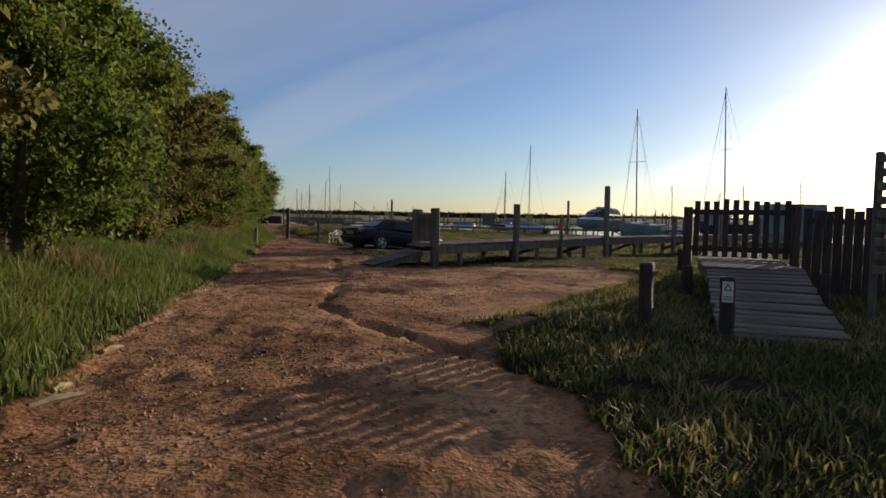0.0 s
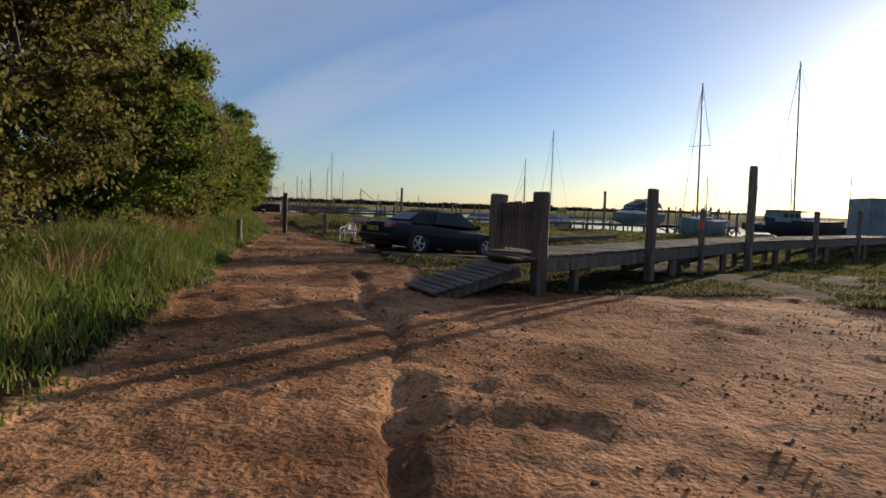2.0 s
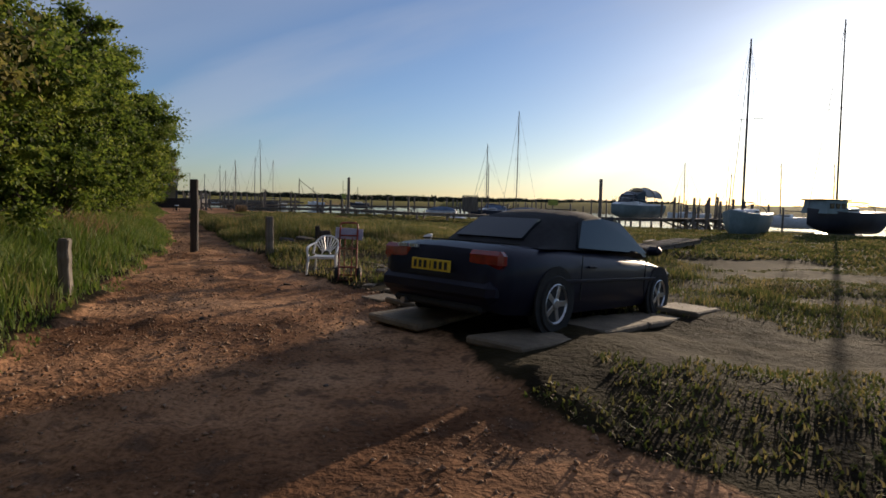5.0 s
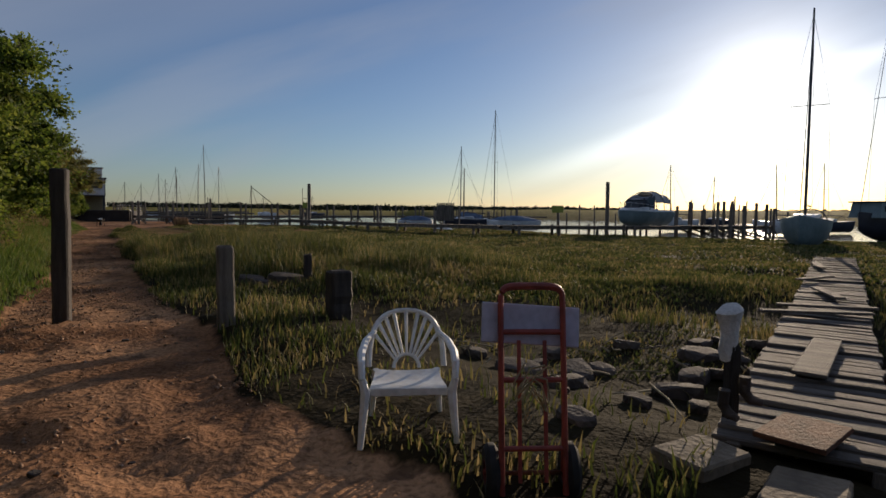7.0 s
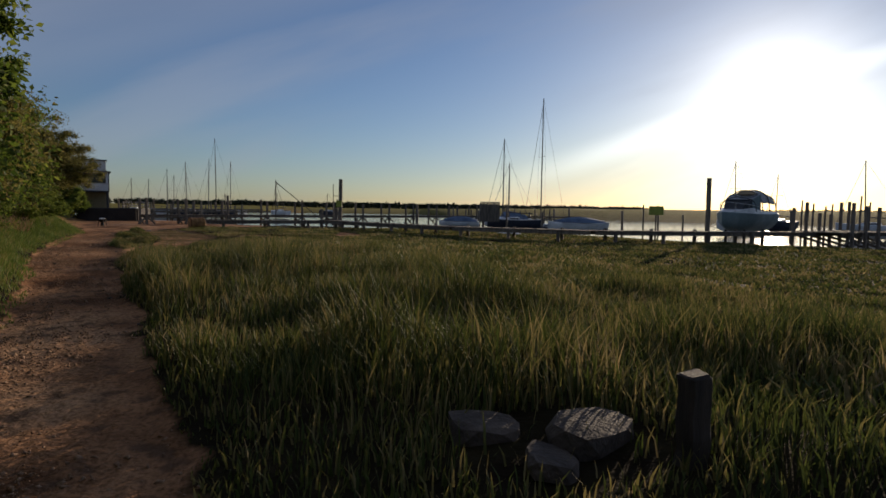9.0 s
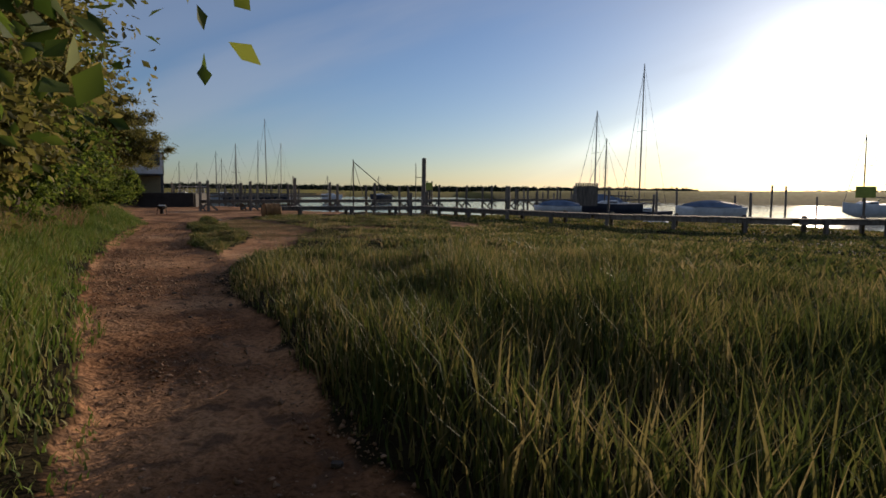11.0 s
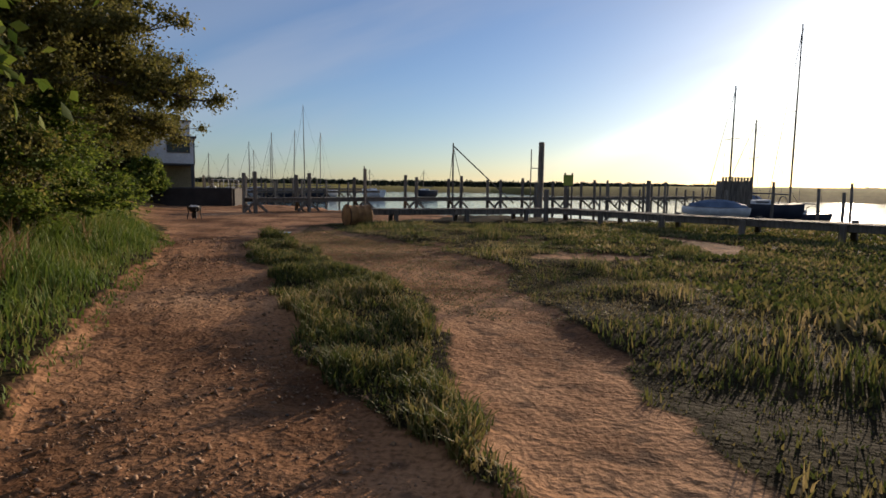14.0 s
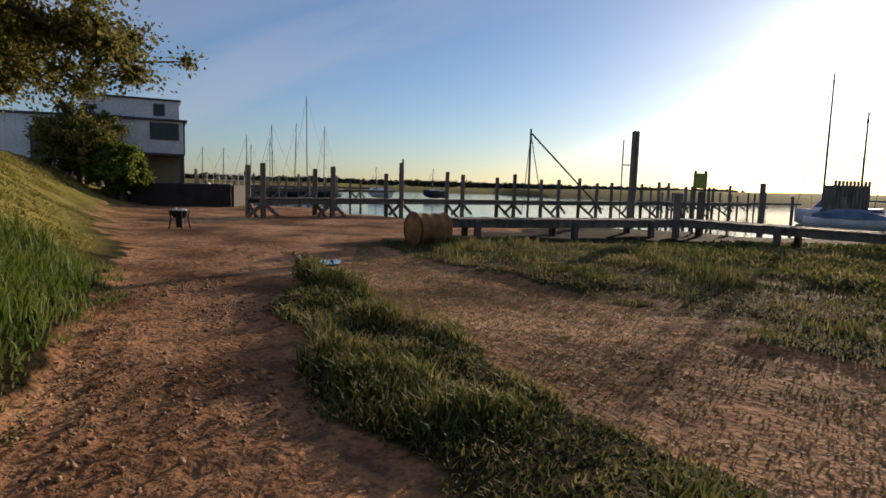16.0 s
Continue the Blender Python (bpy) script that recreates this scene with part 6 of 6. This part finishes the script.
def open_boat(label, m, L, W, H, hullmat, cover):
    ob = thing("covered_boat", label, "boat", m)
    part("hull", hull(L, W, H), hullmat, ob, smooth=True)
    rings = []
    for k in range(7):
        t = k / 6
        x = -L * 0.46 + L * 0.86 * t
        w = W * 0.46 * (1 - max(0, (t - 0.5) / 0.5) ** 2 * 0.9)
        rings.append([(x, -w, H), (x, -w * 0.5, H + 0.26 * math.sin(math.pi * (0.15 + 0.7 * t))), (x, 0, H + 0.36 * math.sin(math.pi * (0.15 + 0.7 * t))), (x, w * 0.5, H + 0.26 * math.sin(math.pi * (0.15 + 0.7 * t))), (x, w, H)])
    part("cover", Shape().loft(rings), cover, ob)
    part("gunwale", Shape().tube([(-L * .48, -W * .40, H + .02), (0, -W * .5, H + .02), (L * .3, -W * .34, H + .04), (L * .49, 0, H * 1.2), (L * .3, W * .34, H + .04), (0, W * .5, H + .02), (-L * .48, W * .40, H + .02)], 0.02, 6), M_WOOD, ob)
    return ob


open_boat("white speedboat under a grey-blue cover", pose(2.0, 60.4, -0.05, 0, 0, 165), 2.5, 1.0, 0.35, M_GEL, M_BLUE)
open_boat("pale motorboat under a grey-blue cover by the pier", pose(7.5, 55.2, -0.20, 0, 0, 190), 3.6, 1.3, 0.6, M_GEL, M_BLUE)
open_boat("small white dinghy lying on the mud under the pier", pose(1.6, 48.9, -0.45, 0, 0, 200), 1.9, 0.9, 0.3, M_GEL, M_GEL)

# steel store by the far pier
shed = thing("storage_container", "pale teal steel storage container by the pier", "container", pose(19.6, 33.2, 0.1, 0, 0, -10))
part("container_body", Shape().box((0, 0, 1.0), (2.8, 2.0, 2.1), 0.03), M_TEAL, shed)
for k in range(12):
    part("rib", Shape().box((-1.28 + k * 0.23, -1.01, 1.0), (0.10, 0.03, 1.9), 0.008), M_TEAL, shed)
# far masts
rm = random.Random(17)
MASTS = [(-19.75, 104.4, 9.6), (-18.4, 106, 6.8), (-22.6, 101, 6.3), (-21.8, 110, 7.4), (-24.0, 106, 5.4), (-30, 112, 4.6), (-34, 118, 5.0), (-38, 116, 4.6), (-40, 120, 5.2), (-13, 112, 3.0), (-6, 118, 3.2), (-26.5, 108, 5.8), (-29.0, 121, 5.6), (26, 66, 5.2), (33, 70, 4.6), (30, 58, 4.8), (38, 62, 5.4)]
for k, (x, y, h) in enumerate(MASTS):
    ob = sailboat("distant sailing boat with a bare mast at its berth", pose(x, y, -0.5, 0, 0, rm.uniform(120, 240)), 4.2, 1.4, 0.9, h - 0.4, M_GEL if k % 2 else M_NAVY, tilt=rm.uniform(-.2, .2), group="far moored boats", cradle=False)

# ---- the white house and its wall ----
house = thing("white_house", "modern white box house with an upper storey on dark columns", "house", pose(-20.25, 67.1, -0.05, 0, 0, 20) @ Matrix.Diagonal((1, 1, 0.95, 1)))
part("upper_box", Shape().box((-1.55, 1.6, 2.75), (3.1, 3.2, 1.35), 0.01), M_RENDER, house)
part("top_storey", Shape().box((-1.75, 1.7, 3.78), (3.2, 3.2, 0.78), 0.01), M_RENDER, house)
part("roof", Shape().box((-1.75, 1.7, 4.20), (3.34, 3.34, 0.07), 0.01), M_ROOFDARK, house)
part("eaves_band", Shape().box((-1.5, 1.5, 3.40), (3.24, 3.24, 0.09), 0.01), M_ROOFDARK, house)
part("floor_slab", Shape().box((-1.55, 1.6, 2.05), (3.14, 3.24, 0.08), 0.01), M_ROOFDARK, house)
for x, y in ((-0.08, 0.10), (-0.08, 3.0), (-2.9, 0.1)):
    part("column", Shape().box((x, y, 1.35), (0.16, 0.16, 1.35), 0.01), M_ROOFDARK, house)
part("ground_storey", Shape().box((-1.42, 2.4, 1.25), (2.7, 1.5, 1.5), 0.01), M_ROPE, house, "beige boarded ground storey")


def window(parent, c, w, h, panes, axis="y"):
    """A framed window on a wall facing -y."""
    fr = Shape()
    x, y, z = c
    t = 0.05
    fr.box((x, y, z + h / 2), (w + t, 0.06, t)).box((x, y, z - h / 2), (w + t, 0.06, t))
    for k in range(panes + 1):
        fr.box((x - w / 2 + w * k / panes, y - 0.003, z), (t, 0.06, h - t))
    wn_ob = part("window", fr, M_ROOFDARK, parent)
    for k in range(panes):
        part("pane", Shape().box((x - w / 2 + w * (k + 0.5) / panes, y + 0.01, z), (w / panes - t, 0.02, h - t)), M_GLASS, wn_ob)


window(house, (-0.68, -0.01, 2.95), 0.95, 0.62, 2)
window(house, (-0.85, 0.09, 3.80), 0.34, 0.42, 1)
part("corner_trim", Shape().box((0.005, 0.0, 2.75), (0.05, 0.05, 1.40)), M_ROOFDARK, house)
wing = thing("house_wing", "long low white clad house wing with a tall dark window", "house", pose(-29.3, 70.5, 0.9, 0, 0, 9))
part("wall", Shape().box((0, 1.5, 1.35), (13.5, 3.0, 2.7), 0.01), M_RENDER, wing)
part("roof", Shape().box((0, 1.5, 2.75), (13.7, 3.2, 0.10), 0.01), M_ROOFDARK, wing)
window(wing, (1.9, -0.02, 1.25), 0.75, 1.9, 1)
window(wing, (-4.0, -0.02, 1.25), 0.75, 1.9, 1)
for k in range(33):
    part("cladding_board", Shape().box((-6.5 + k * 0.405, -0.008, 1.35), (0.385, 0.02, 2.66), 0.004), M_RENDER, wing)
wl_ob = thing("retaining_wall", "low black tarred sea wall in front of the house", "wall", pose(-20.7, 65.0, 0, 0, 0, 0))
d = Vector((-18.65, 68.3)) - Vector((-20.7, 65.0))
part("wall_face", beam((-0.6, -0.25, 0.30), (2.65, 0.25, 0.32), 0.22, 0.95), M_WALLDARK, wl_ob)
part("wall_return", beam((2.62, 0.3, 0.32), (2.0, 5.2, 0.32), 0.22, 0.95), M_WALLDARK, wl_ob)
part("capping", beam((-0.6, -0.25, 0.80), (2.65, 0.25, 0.82), 0.28, 0.05), M_ROOFDARK, wl_ob)
terr = thing("house_terrace", "raised terrace with grey railing behind the sea wall", "terrace", pose(-20.7, 65.2, 0.72))
part("terrace_slab", Shape().box((0.4, 2.2, 0.0), (3.2, 4.4, 0.08), 0.01), M_GREYSTONE, terr)
for k in range(7):
    part("railing_post", Shape().cyl((0.6 + k * 0.26, 4.3, 0.0), (0.6 + k * 0.26, 4.3, 0.5), 0.014), M_CHROME, terr)
part("handrail", Shape().cyl((0.5, 4.3, 0.5), (2.3, 4.3, 0.5), 0.016), M_CHROME, terr)
part("handrail", Shape().cyl((0.5, 4.3, 0.27), (2.3, 4.3, 0.27), 0.012), M_CHROME, terr)
tb = thing("picnic_table", "dark timber picnic table on the terrace", "table", pose(-19.35, 67.2, 0.76))
part("tabletop", Shape().box((0, 0, 0.32), (0.6, 0.35, 0.03), 0.005), M_DARKWOOD, tb)
for s in (-0.22, 0.22):
    part("leg", beam((s, -0.16, 0.0), (s, 0.1, 0.31), 0.03, 0.04), M_DARKWOOD, tb)
    part("leg", beam((s, 0.16, 0.0), (s, -0.1, 0.31), 0.03, 0.04), M_DARKWOOD, tb)

# ---- far shore ----
g = np.random.default_rng(41)
cl = []
for k in range(1700):
    x = g.uniform(-420, 420)
    y = 300 + g.uniform(0, 90) - 0.0002 * x * x
    s = g.uniform(0.6, 1.5)
    if vnoise(np.array([x]), np.array([0.0]), 60)[0] > 0.12 and x > 60:
        continue
    cl.append((x, y, 1.9 + s * 0.35, s))
tagged(new("far_woods", leaf_mesh("far_woods", cl, 110, 0.9, M_FARWOOD, 5)), "low dark tree line on the far river bank", "woods", kind="stuff")


# ---- small wet and loose things ----
for k, (x, y, r) in enumerate(((-13.25, 50.4, 0.14), (-13.6, 50.9, 0.09))):
    z = ground_z(x, y) + 0.012
    rim = [(r * (1 + 0.3 * math.sin(3 * t + k)) * math.cos(t), 2.0 * r * (1 + 0.25 * math.cos(2 * t + k)) * math.sin(t), 0.0) for t in [2 * math.pi * j / 18 for j in range(18)]]
    solo("puddle", Shape().add(rim + [(px, py, -0.03) for px, py, _ in rim], [tuple(range(18)), tuple(range(35, 17, -1))] + [(j, 18 + j, 18 + (j + 1) % 18, (j + 1) % 18) for j in range(18)]), M_WATER, "shallow muddy puddle at the track edge", "puddle", pose(x, y, z, 0, 0, 15), "puddles")
solo("red_rag", rock(301, (0.06, 0.05, 0.15)), M_ORANGE, "faded red rag tied to a pier post", "rag", pose(3.14, 15.88, 0.88, 4, 6, 20))
rs = random.Random(55)
for k in range(26):
    x, y = rs.uniform(-3.4, -0.6), rs.uniform(21.9, 24.2)
    L = rs.uniform(0.15, 0.5)
    solo("dead_stick", Shape().tube([(-L / 2, 0, 0), (0, 0.02, 0.03 * rs.random()), (L / 2, 0, 0.02)], [0.008, 0.007, 0.004], 5), M_ROPE if k % 3 else M_BARK, "dead grey stick lying among rubble", "stick", pose(x, y, ground_z(x, y) + 0.04, rs.uniform(-12, 12), rs.uniform(-18, 18), rs.uniform(0, 360)), "sticks in the rubble")
for k in range(30):
    x, y = rs.uniform(-3.3, -0.8), rs.uniform(21.8, 23.9)
    q = rs.uniform(0.04, 0.13)
    solo("rubble_stone", rock(400 + k, (q, q * 0.75, q * 0.5)), M_GREYSTONE, "rough grey rubble stone in the grass", "stone", pose(x, y, ground_z(x, y) + q * 0.25, rs.uniform(-15, 15), rs.uniform(-15, 15), rs.uniform(0, 360)), "rubble")
